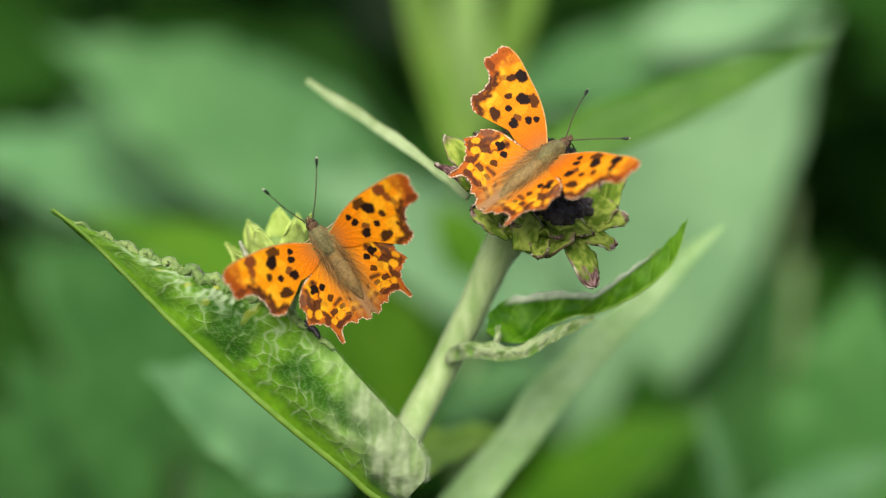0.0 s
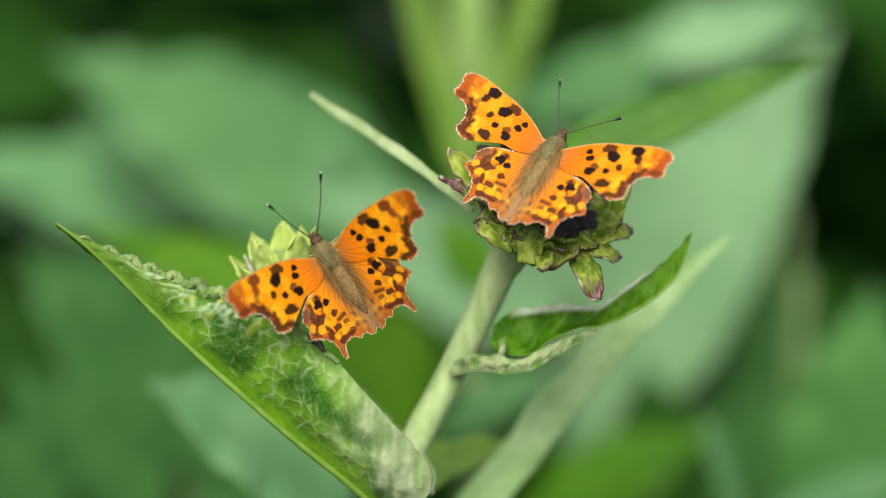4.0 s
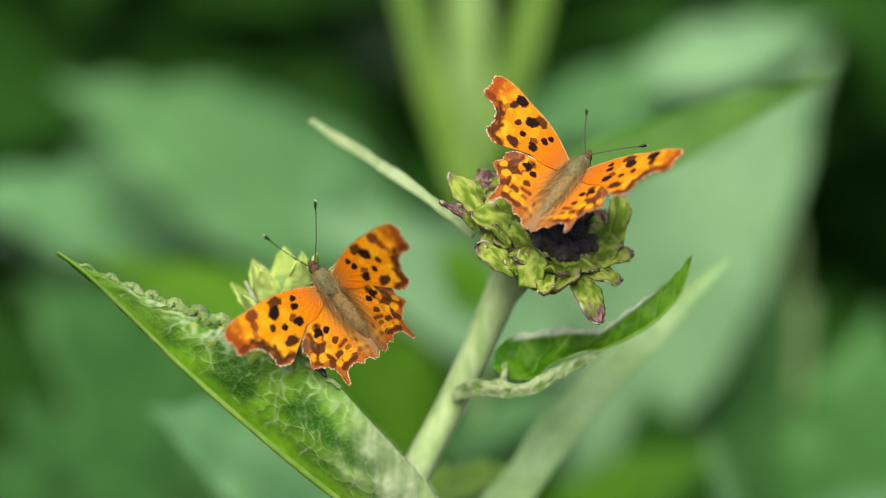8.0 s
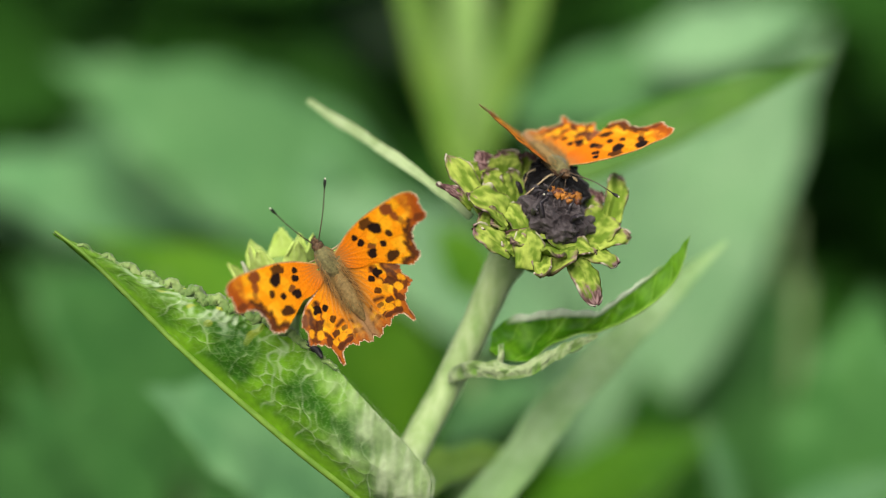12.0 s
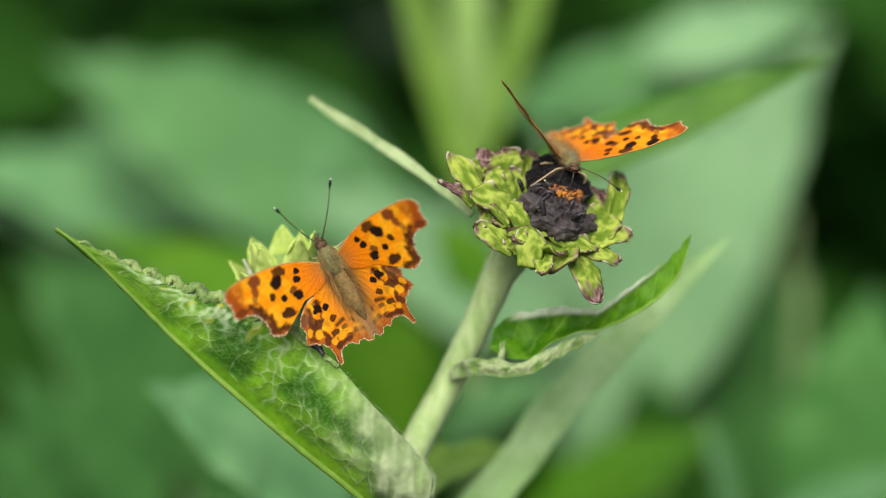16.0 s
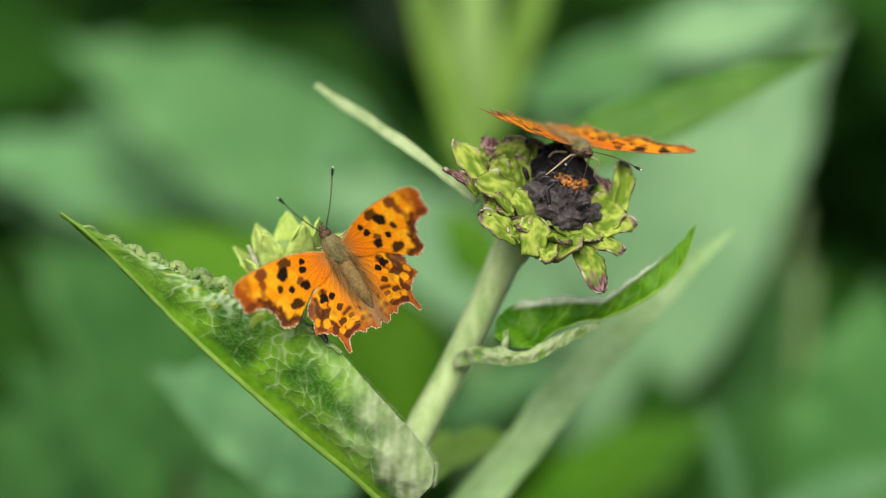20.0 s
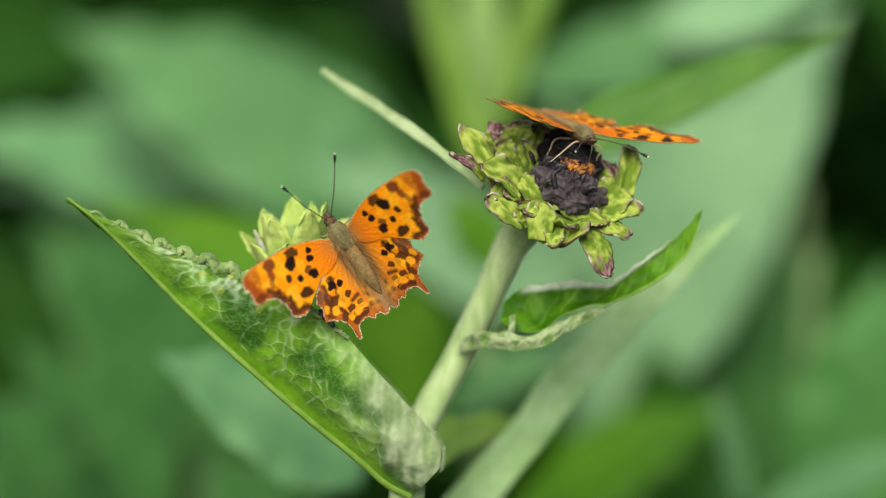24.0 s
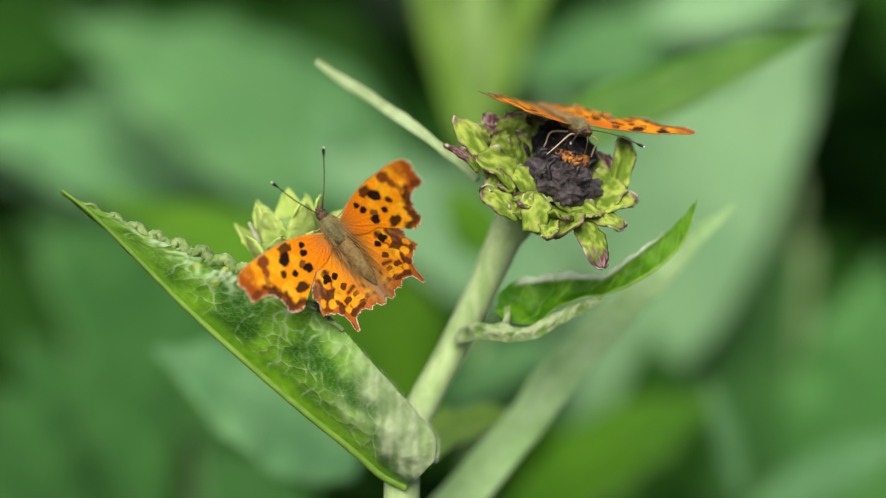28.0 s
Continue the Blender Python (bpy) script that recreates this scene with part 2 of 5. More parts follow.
def tube(name, points, radii, mat, parent=None, label="", sides=14, n=24, groove=0.0, lumps=0.0):
    """A round stalk along a curve, closed at both ends; groove: depth of its ribs as a share of the radius."""
    c = spline(points, n)
    r = np.interp(np.linspace(0, 1, n), np.linspace(0, 1, len(radii)), radii)
    t = unit(np.gradient(c, axis=0))
    side = np.array([1.0, 0.3, 0.2])
    verts, faces = [], []
    for i in range(n):
        b = unit(np.cross(t[i], side)); side = np.cross(b, t[i]); a = unit(side)
        for k in range(sides):
            w = 2 * math.pi * k / sides
            rr = r[i] * (1 - groove * (k % 2))
            if lumps:
                rr *= 1 + lumps * noise.noise(Vector((k * 0.9, i * 0.7, r[i] * 900)))
            verts.append(c[i] + rr * (math.cos(w) * a + math.sin(w) * b))
    for i in range(n - 1):
        for k in range(sides):
            j = (k + 1) % sides
            faces.append((i * sides + k, i * sides + j, (i + 1) * sides + j, (i + 1) * sides + k))
    verts += [c[0], c[-1]]
    for k in range(sides):
        j = (k + 1) % sides
        faces.append((len(verts) - 2, j, k))
        faces.append((len(verts) - 1, (n - 1) * sides + k, (n - 1) * sides + j))
    return solid(name, verts, faces, [mat], parent, label)

def leaf_grid(spine, up, near, far, fold_near, fold_far, curl_near=0.0, curl_far=0.0, ruffle=0.0, puff=0.0, veins=9, ns=60, nw=12, thick=0.0004, seed=1.0, waves=7.0):
    """One leaf: a midrib curve with a half blade on either side. near, far: half widths along the midrib;
    the folds are the angles by which the halves rise from flat; curl bends each half on towards its margin."""
    c = spline(spine, ns)
    t = unit(np.gradient(c, axis=0))
    up = np.array([list(u) for u in up], dtype=float) if hasattr(up[0], "__len__") else np.array([list(up)] * 2, dtype=float)
    s = np.linspace(0, 1, ns)
    ups = np.stack([np.interp(s, np.linspace(0, 1, len(up)), up[:, k]) for k in range(3)], 1)
    ups = unit(ups - (ups * t).sum(1, keepdims=True) * t)
    b = np.cross(t, ups)
    wn = np.interp(s, np.linspace(0, 1, len(near)), near)
    wf = np.interp(s, np.linspace(0, 1, len(far)), far)
    length = np.linalg.norm(np.diff(c, axis=0), axis=1).sum()
    vs = np.concatenate([-np.linspace(1, 0, nw, endpoint=False) , [0.0], np.linspace(0, 1, nw + 1)[1:]])
    verts, flat, rib = np.zeros((ns, len(vs), 3)), np.zeros((ns, len(vs), 3)), np.zeros((ns, len(vs), 4))
    for j, v in enumerate(vs):
        q, low = abs(v), v < 0
        w = wn if low else wf
        fold, curl = (fold_near, curl_near) if low else (fold_far, curl_far)
        steps = 6
        off = np.zeros((ns, 2))
        for k in range(steps):
            r = q * (k + 0.5) / steps
            ang = np.radians(fold + curl * r)
            off += np.stack([w * q / steps * np.cos(ang), w * q / steps * np.sin(ang)], 1)
        sign = -1.0 if low else 1.0
        for i in range(ns):
            sv = s[i] - 0.20 * q ** 1.4 + 0.012 * noise.noise(Vector((s[i] * 9, q * 3, seed)))
            wave = math.sin(waves * 2 * math.pi * s[i] + seed + (1.3 if low else 0)) + 0.8 * math.sin(waves * 4.3 * s[i] + 2.1 * seed) + 1.6 * noise.noise(Vector((s[i] * waves * 3.7, seed, sign)))
            lift = ruffle * q ** 3 * wave * min(1.0, 6 * (1 - s[i])) * min(1.0, 0.2 + 1.6 * s[i])
            ph = (sv * veins) % 1.0
            vein = max(0.0, 1 - min(ph, 1 - ph) / (0.030 + 0.022 * (1 - q))) * (1.0 - 0.35 * q)
            mid = max(0.0, 1 - q / 0.05)
            puffed = puff * (math.sin(math.pi * ph) * math.sin(math.pi * q) ** 0.5 - 0.5 + 0.7 * noise.noise(Vector((s[i] * length * 260, v * w[i] * 260, seed)))) * min(1, 4 * (1 - s[i]))
            verts[i, j] = c[i] + sign * b[i] * off[i, 0] + ups[i] * (off[i, 1] + lift + puffed * math.cos(radians(fold + curl * q))) - sign * b[i] * puffed * math.sin(radians(fold + curl * q))
            flat[i, j] = (s[i] * length + seed * 0.37, v * max(w[i], 0.0), seed * 0.11)
            g = max(vein, mid)
            rib[i, j] = (g, s[i], q, 1)
    return verts, flat, rib, thick

def leaf(name, parent, top, under, label="", **shape):
    verts, flat, rib, thick = leaf_grid(**shape)
    ns, m = verts.shape[:2]
    du, dv = np.gradient(verts, axis=0), np.gradient(verts, axis=1)
    nrm = unit(np.cross(dv, du))
    low = verts - nrm * thick
    allv = np.concatenate([verts.reshape(-1, 3), low.reshape(-1, 3)])
    k = ns * m
    faces, fm = [], []
    for i in range(ns - 1):
        for j in range(m - 1):
            a, b2, c2, d = i * m + j, i * m + j + 1, (i + 1) * m + j + 1, (i + 1) * m + j
            faces.append((a, b2, c2, d)); fm.append(0)
            faces.append((k + d, k + c2, k + b2, k + a)); fm.append(1)
    rim = [(0, j) for j in range(m)] + [(i, m - 1) for i in range(1, ns)] + [(ns - 1, j) for j in range(m - 2, -1, -1)] + [(i, 0) for i in range(ns - 2, 0, -1)]
    for (i, j), (i2, j2) in zip(rim, rim[1:] + rim[:1]):
        a, b2 = i * m + j, i2 * m + j2
        faces.append((b2, a, k + a, k + b2)); fm.append(1)
    f2, r2 = flat.reshape(-1, 3), rib.reshape(-1, 4)
    return solid(name, allv, faces, [top, under], parent, label, fm,
                 [("flat", "FLOAT_VECTOR", np.concatenate([f2, f2])), ("rib", "FLOAT_COLOR", np.concatenate([r2, r2]))])

def way(x, y, z):
    """A direction of the plan axes in the world."""
    return PLAN.to_3x3() @ Vector((x, y, z)).normalized()

def thing(name, label, category, group="", kind="", place=(0, 0, 0)):
    ob = new(name)
    ob.empty_display_size = 0.02
    ob.location = place
    return tagged(ob, label, category, group, kind)

MM = 0.001

# ---- ground ----
def ground():
    n, far = 60, 400.0
    verts, faces = [], []
    for i in range(n + 1):
        for j in range(n + 1):
            u, v = 2 * i / n - 1, 2 * j / n - 1
            x, y = far * u * abs(u) ** 3, far * v * abs(v) ** 3
            verts.append((x, y, 0.02 * noise.noise(Vector((x * 3, y * 3, 0)))))
    for i in range(n):
        for j in range(n):
            a = i * (n + 1) + j
            faces.append((a, a + n + 1, a + n + 2, a + 1))
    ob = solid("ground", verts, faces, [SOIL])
    tagged(ob, "soil under the tall plants, shade painted into its dark green", "ground", kind="structure")

ground()

# ---- the plant in front ----
plant = thing("elecampane_plant", "tall downy green herb with withered flower heads and folded leaves", "plant", place=at(-10.2, 412.0, -55.7))
ROOT = plant.location.copy()

def rel(x, y, z):
    return at(x, y, z) - ROOT

def build_stems():
    top = rel(-10.5, 413.0, -49.1)
    foot = Vector((top.x - 0.03, top.y + 0.02, -ROOT.z))
    tube("main_stem", [foot.lerp(top, k / 8) + Vector((0.006 * math.sin(k * 0.8), 0, 0)) * (1 - k / 8) for k in range(9)], [0.006, 0.005, 0.0042, 0.0042, 0.0040], STEM, plant, "pale downy grooved stem", 24, 90, 0.05, 0.06)
    tube("flower_stalk", [rel(-11.0, 418.0, -52.8), rel(-7.7, 426.0, -41.3), rel(-0.1, 429.0, -27.0), rel(7.0, 427.0, -12.4), rel(11.7, 423.0, -1.7), rel(15.6, 418.5, 5.0)], [0.0038, 0.0036, 0.0034, 0.0034, 0.0038, 0.0050], STEM, plant, "pale green downy flower stalk", 28, 60, 0.06, 0.05)
    tube("flower_stalk", [rel(-11.6, 420.0, -53.1), rel(-23.0, 424.0, -41.1), rel(-31.1, 424.0, -26.1), rel(-34.6, 421.0, -14.8), rel(-35.0, 419.0, -9.1)], [0.0034, 0.0030, 0.0028, 0.0028, 0.0038], STEM, plant, "pale green downy flower stalk", 20, 40, 0.06, 0.05)

build_stems()

def stalk_down(points, radii, seed, count):
    """Short pale hairs that stand off a stalk."""
    rnd = random.Random(seed)
    c = spline(points, 120)
    t = unit(np.gradient(c, axis=0))
    r = np.interp(np.linspace(0, 1, 120), np.linspace(0, 1, len(radii)), radii)
    verts, faces = [], []
    for _ in range(count):
        i = rnd.randrange(120)
        side = unit(np.cross(t[i], [rnd.uniform(-1, 1), rnd.uniform(-1, 1), rnd.uniform(-1, 1)]))
        p = c[i] + side * r[i] * 0.97 + t[i] * rnd.uniform(-0.0008, 0.0008)
        d = unit(side + t[i] * rnd.uniform(-0.6, 0.6) + np.array([rnd.uniform(-0.3, 0.3) for _ in range(3)]))
        w = np.cross(d, t[i]) * 0.00003
        k = len(verts)
        verts.extend([p - w, p + w, p + d * rnd.uniform(0.0004, 0.0011)])
        faces.append((k, k + 1, k + 2))
    ob = solid("stalk_hair", verts, faces, [PALE_HAIR], plant, "fine pale hairs", smooth=False)
    return tagged(ob, kind="stuff")

PALE_HAIR = plain("pale_hair", (0.6, 0.66, 0.48), (0.75, 0.8, 0.62), 800, 0.7, 0.1)
stalk_down([rel(-7.7, 426.0, -41.3), rel(-0.1, 429.0, -27.0), rel(7.0, 427.0, -12.4), rel(11.7, 423.0, -1.7), rel(15.6, 418.5, 5.0)], [0.0036, 0.0034, 0.0034, 0.0038, 0.0049], 4, 5000)

RIB = plain("leaf_rib", (0.10, 0.23, 0.012), (0.19, 0.33, 0.035), 300, 0.6, 0.2)
CRIMP = plain("crimped_margin", (0.05, 0.155, 0.010), (0.30, 0.40, 0.13), 330, 0.75, 0.6, 0.0005, 0.2)
NEARWARD = np.array(way(0.1, -0.9, 0.4))

def smooth(v, lo, hi):
    k = np.clip((np.asarray(v, dtype=float) - lo) / (hi - lo), 0, 1)
    return k * k * (3 - 2 * k)

def field(x, y, scale, seed):
    """Smooth noise over arrays of flat places, in millimetres."""
    out = np.empty(x.shape)
    for i in np.ndindex(x.shape):
        out[i] = noise.noise(Vector((x[i] * scale + seed, y[i] * scale - 1.7 * seed, seed)))
    return out

def net_of(x, y, size, seed):
    """Distance in cell sizes from the walls of a net of uneven cells."""
    rnd = np.random.RandomState(seed)
    jx, jy = rnd.rand(64, 64), rnd.rand(64, 64)
    gx, gy = x / size, y / size
    ix, iy = np.floor(gx).astype(int), np.floor(gy).astype(int)
    d1, d2 = np.full(x.shape, 9.0), np.full(x.shape, 9.0)
    for ox in (-1, 0, 1):
        for oy in (-1, 0, 1):
            cx, cy = ix + ox, iy + oy
            d = np.hypot(cx + jx[cx % 64, cy % 64] - gx, cy + jy[cx % 64, cy % 64] - gy)
            d2 = np.where(d < d1, d1, np.minimum(d2, d)); d1 = np.minimum(d1, d)
    return d2 - d1

def tinted(base, k, other):
    return base * (1 - k[..., None]) + np.array(other) * k[..., None]

def rail_leaf(name, parent, label, low, high, bulge, look_of, ns, nw, thick, skin, back_tint=(0.06, 0.17, 0.008)):
    """A half blade stretched between its midrib (low) and its margin (high), bulging towards the light.
    look_of gives colour and relief in mm for arrays of s (along), q (across) and flat places in mm."""
    A, B = spline([rel(*p) for p in low], ns), spline([rel(*p) for p in high], ns)
    s = np.linspace(0, 1, ns)[:, None] + np.zeros((1, nw)); q = np.linspace(0, 1, nw)[None, :] + np.zeros((ns, 1))
    along = np.concatenate([[0], np.cumsum(np.linalg.norm(np.diff((A + B) / 2, axis=0), axis=1))]) * 1000
    across = np.linalg.norm(B - A, axis=1) * 1000
    fx, fy = along[:, None] + 0 * q, across[:, None] * q
    col, relief, out = look_of(s, q, fx, fy)
    t = unit(np.gradient((A + B) / 2, axis=0))
    n = unit(np.cross(t, B - A + 1e-9 * NEARWARD))
    n = n * np.sign((n * NEARWARD).sum(1, keepdims=True))
    bul = np.interp(np.linspace(0, 1, ns), np.linspace(0, 1, len(bulge)), bulge)[:, None] * np.sin(np.pi * q ** 1.25)
    bul = bul * smooth(across, 0, 6)[:, None]
    top = A[:, None] * (1 - q[..., None]) + B[:, None] * q[..., None] + n[:, None] * ((bul + relief) * MM)[..., None] + unit(B - A)[:, None] * (out * MM)[..., None]
    nn = unit(np.cross(np.gradient(top, axis=0), np.gradient(top, axis=1)))
    nn = nn * np.sign((nn * n[:, None]).sum(-1, keepdims=True))
    low_side = top - nn * thick
    k = ns * nw
    faces = []
    flip = float((np.cross(t[ns // 2], (B - A)[ns // 2]) * n[ns // 2]).sum()) < 0
    for i in range(ns - 1):
        for j in range(nw - 1):
            c = i * nw + j
            f1, f2 = (c, c + nw, c + nw + 1, c + 1), (k + c + 1, k + c + nw + 1, k + c + nw, k + c)
            faces += [f1[::-1], f2[::-1]] if flip else [f1, f2]
    rim = [(0, j) for j in range(nw)] + [(i, nw - 1) for i in range(1, ns)] + [(ns - 1, j) for j in range(nw - 2, -1, -1)] + [(i, 0) for i in range(ns - 2, 0, -1)]
    for (i, j), (i2, j2) in zip(rim, rim[1:] + rim[:1]):
        e = (i * nw + j, i2 * nw + j2, k + i2 * nw + j2, k + i * nw + j)
        faces.append(e[::-1] if flip else e)
    cols = np.concatenate([np.clip(col, 0.002, 1).reshape(-1, 3), np.tile(back_tint, (k, 1))])
    return solid(name, np.concatenate([top.reshape(-1, 3), low_side.reshape(-1, 3)]), faces, [skin], parent, label,
                 attrs=[("pattern", "FLOAT_COLOR", np.c_[cols, np.ones(2 * k)])])

LEAF_SKIN = painted("netted_leaf_skin", 0.62, 520.0, 0.35, 0.10, 0.0003, 0.10, (0.9, 1.0, 0.8))
LEAF_SHEEN = painted("smooth_leaf_skin", 0.5, 420.0, 0.25, 0.0, 0.0003, 0.12)
FELT = painted("felted_leaf_skin", 0.85, 900.0, 0.7, 0.35, 0.0004, 0.05, (0.95, 1.0, 0.85))

def netted_underside(s, q, x, y):
    """Raised pale veins with a net between them, puffed dark green cells, a smooth strip along the midrib, felt at the foot, a crimped margin."""
    warp, slow, fine = field(x, y, 0.22, 3.0), field(x, y, 0.085, 8.0), field(x, y, 0.7, 5.0)
    # side veins slant towards the tip
    ph = (x - 0.85 * y + 5.0 * warp + 4.0 * slow + 3.0) / 9.5
    off = np.abs(ph - np.round(ph)) * 9.5
    body = smooth(q, 0.10, 0.30)
    side = smooth(0.5 - off, 0.0, 0.4) * smooth(q, 0.06, 0.22) * (0.35 + 0.65 * smooth(field(x, y, 0.2, 61.0), -0.25, 0.2))
    wx, wy = x + 1.3 * warp + 0.35 * fine, y + 1.3 * field(x, y, 0.25, 21.0) + 0.35 * fine
    big, small = net_of(wx * 0.8 + 0.25 * wy, wy, 3.3, 2), net_of(wx, wy, 1.25, 5)
    net = smooth(0.11 - big, 0.0, 0.09) * body * smooth(slow + 0.35 * fine, -0.45, 0.15)
    mesh = smooth(0.20 - small, 0.0, 0.18) * body
    foot = smooth(0.40 - s + 0.24 * (q - 0.6) + 0.10 * warp, 0.0, 0.24) * smooth(q, 0.15, 0.45)
    rim = smooth(q + 0.20 * slow, 0.36, 0.85) * smooth(s, 0.50, 0.60) * smooth(0.94 - s, 0.0, 0.12)
    green = tinted(np.zeros(x.shape + (3,)) + np.array((0.024, 0.100, 0.003)), smooth(slow + 0.4 * warp, -0.25, 0.4), (0.125, 0.295, 0.009))
    green = tinted(green, smooth(s, 0.58, 0.82) * (0.5 + 0.5 * smooth(warp, -0.3, 0.3)), (0.125, 0.27, 0.018))
    strip = smooth(0.24 - q + 0.05 * warp, 0.0, 0.12)
    green = tinted(green, strip * (0.75 - 0.35 * smooth(s, 0.35, 0.6)), (0.15, 0.34, 0.007))
    slant = x - 0.85 * y
    streak = smooth(field(slant * 0.55, y * 0.16, 1.0, 30.0) + 0.25 * warp, -0.45, 0.45)
    felt = tinted(np.zeros(x.shape + (3,)) + np.array((0.31, 0.41, 0.19)), streak, (0.43, 0.52, 0.30))
    k = 0.9 * foot * (0.75 + 0.25 * streak)
    c = tinted(green, k, (0, 0, 0)) + felt * k[..., None]
    c = tinted(c, 0.14 * mesh * (1 - foot), (0.34, 0.47, 0.18))
    c = tinted(c, 0.58 * net * (1 - 0.8 * foot) * smooth(warp + 0.6 * slow, -0.35, 0.25) * smooth(0.86 - s, 0.0, 0.3), (0.36, 0.48, 0.22))
    c = tinted(c, 0.45 * side * (1 - 0.6 * foot) * smooth(slow + 0.5 * fine, -0.7, 0.1), (0.42, 0.54, 0.30))
    down = rim * smooth(fine + 0.8 * warp, -0.35, 0.55)
    c = tinted(c, 0.7 * down, (0.42, 0.52, 0.34))
    c = tinted(c, 0.8 * rim * smooth(field(x, y, 0.34, 44.0), 0.28, 0.45), (0.42, 0.46, 0.05))
    c = tinted(c, 0.85 * smooth(s, 0.955, 0.985), (0.52, 0.56, 0.42))
    c = c * (1 + 0.22 * fine[..., None])
    cell = smooth(big, 0.08, 0.5)
    relief = body * (0.15 * side + 0.07 * net - 0.10 * cell + 0.04 * mesh) * (1 - 0.7 * foot) + 0.55 * warp * body + 0.16 * foot * (streak - 0.5)
    crimp = (np.sin(2 * np.pi * x / 3.4 + 5 * warp) + 0.8 * np.sin(2 * np.pi * x / 1.9 + 3 * fine)) * smooth(q, 0.62, 1.0) * (0.06 + smooth(s, 0.48, 0.62) * smooth(0.93 - s, 0, 0.15))
    return c, (relief + 0.30 * crimp) * smooth(1.0 - s, 0.0, 0.12), 0.3 * crimp * smooth(q, 0.8, 1.0) * smooth(1.0 - s, 0.0, 0.12)

def plain_upper(s, q, x, y):
    """Upper side of a leaf: deep green with sunk side veins."""
    warp, fine = field(x, y, 0.25, 9.0), field(x, y, 0.9, 2.0)
    c = tinted(np.zeros(x.shape + (3,)) + np.array((0.04, 0.14, 0.003)), smooth(warp + 0.25 * fine, -0.4, 0.4), (0.09, 0.23, 0.008))
    return c, 0.5 * warp, 0.0 * x

def green_upper(s, q, x, y):
    """Upper side of the curled leaf: deep green, sunk side veins, a pale margin that rolls over."""
    warp, fine = field(x, y, 0.25, 6.0), field(x, y, 0.9, 2.0)
    c = tinted(np.zeros(x.shape + (3,)) + np.array((0.034, 0.125, 0.002)), smooth(warp + 0.25 * fine, -0.4, 0.4), (0.075, 0.20, 0.006))
    off = np.abs((x - 0.7 * y + 2 * warp) / 6.0 - np.round((x - 0.7 * y + 2 * warp) / 6.0)) * 6.0
    vein = smooth(0.45 - off, 0, 0.4)
    c = tinted(c, 0.35 * vein, (0.20, 0.36, 0.05))
    c = tinted(c, smooth(s, 0.45, 0.9) * 0.4, (0.13, 0.31, 0.012))
    roll = smooth(q + 0.04 * warp, 0.86, 0.90) * smooth(s, 0.10, 0.2) * smooth(0.86 - s, 0, 0.2)
    c = tinted(c, roll, (0.54, 0.63, 0.46))
    c = tinted(c, 0.8 * smooth(0.16 - q + 0.04 * warp, 0, 0.1) * smooth(s, 0.3, 0.45), (0.20, 0.37, 0.05))
    return c * (1 + 0.15 * fine[..., None]), 0.6 * roll - 0.25 * vein + 0.9 * warp * smooth(1 - s, 0, 0.3), 0.2 * np.sin(x * 1.3) * smooth(q, 0.8, 1)

def felted_strip(s, q, x, y):
    """Pale woolly half of the curled leaf, crumpled."""
    warp, fine = field(x, y, 0.35, 16.0), field(x, y, 1.3, 2.0)
    c = tinted(np.zeros(x.shape + (3,)) + np.array((0.13, 0.22, 0.055)), smooth(warp + 0.5 * fine, -0.35, 0.35), (0.31, 0.39, 0.19))
    c = tinted(c, 0.7 * smooth(field(x, y, 0.28, 51.0), 0.22, 0.4) * smooth(0.75 - q, 0, 0.4), (0.11, 0.26, 0.015))
    return c, (1.1 * warp + 0.35 * fine) * np.sin(np.pi * q), 0.55 * field(x, y * 0.2, 0.45, 71.0) * (2 * q - 1) * smooth(s, 0.05, 0.3) * smooth(1 - s, 0.02, 0.3)

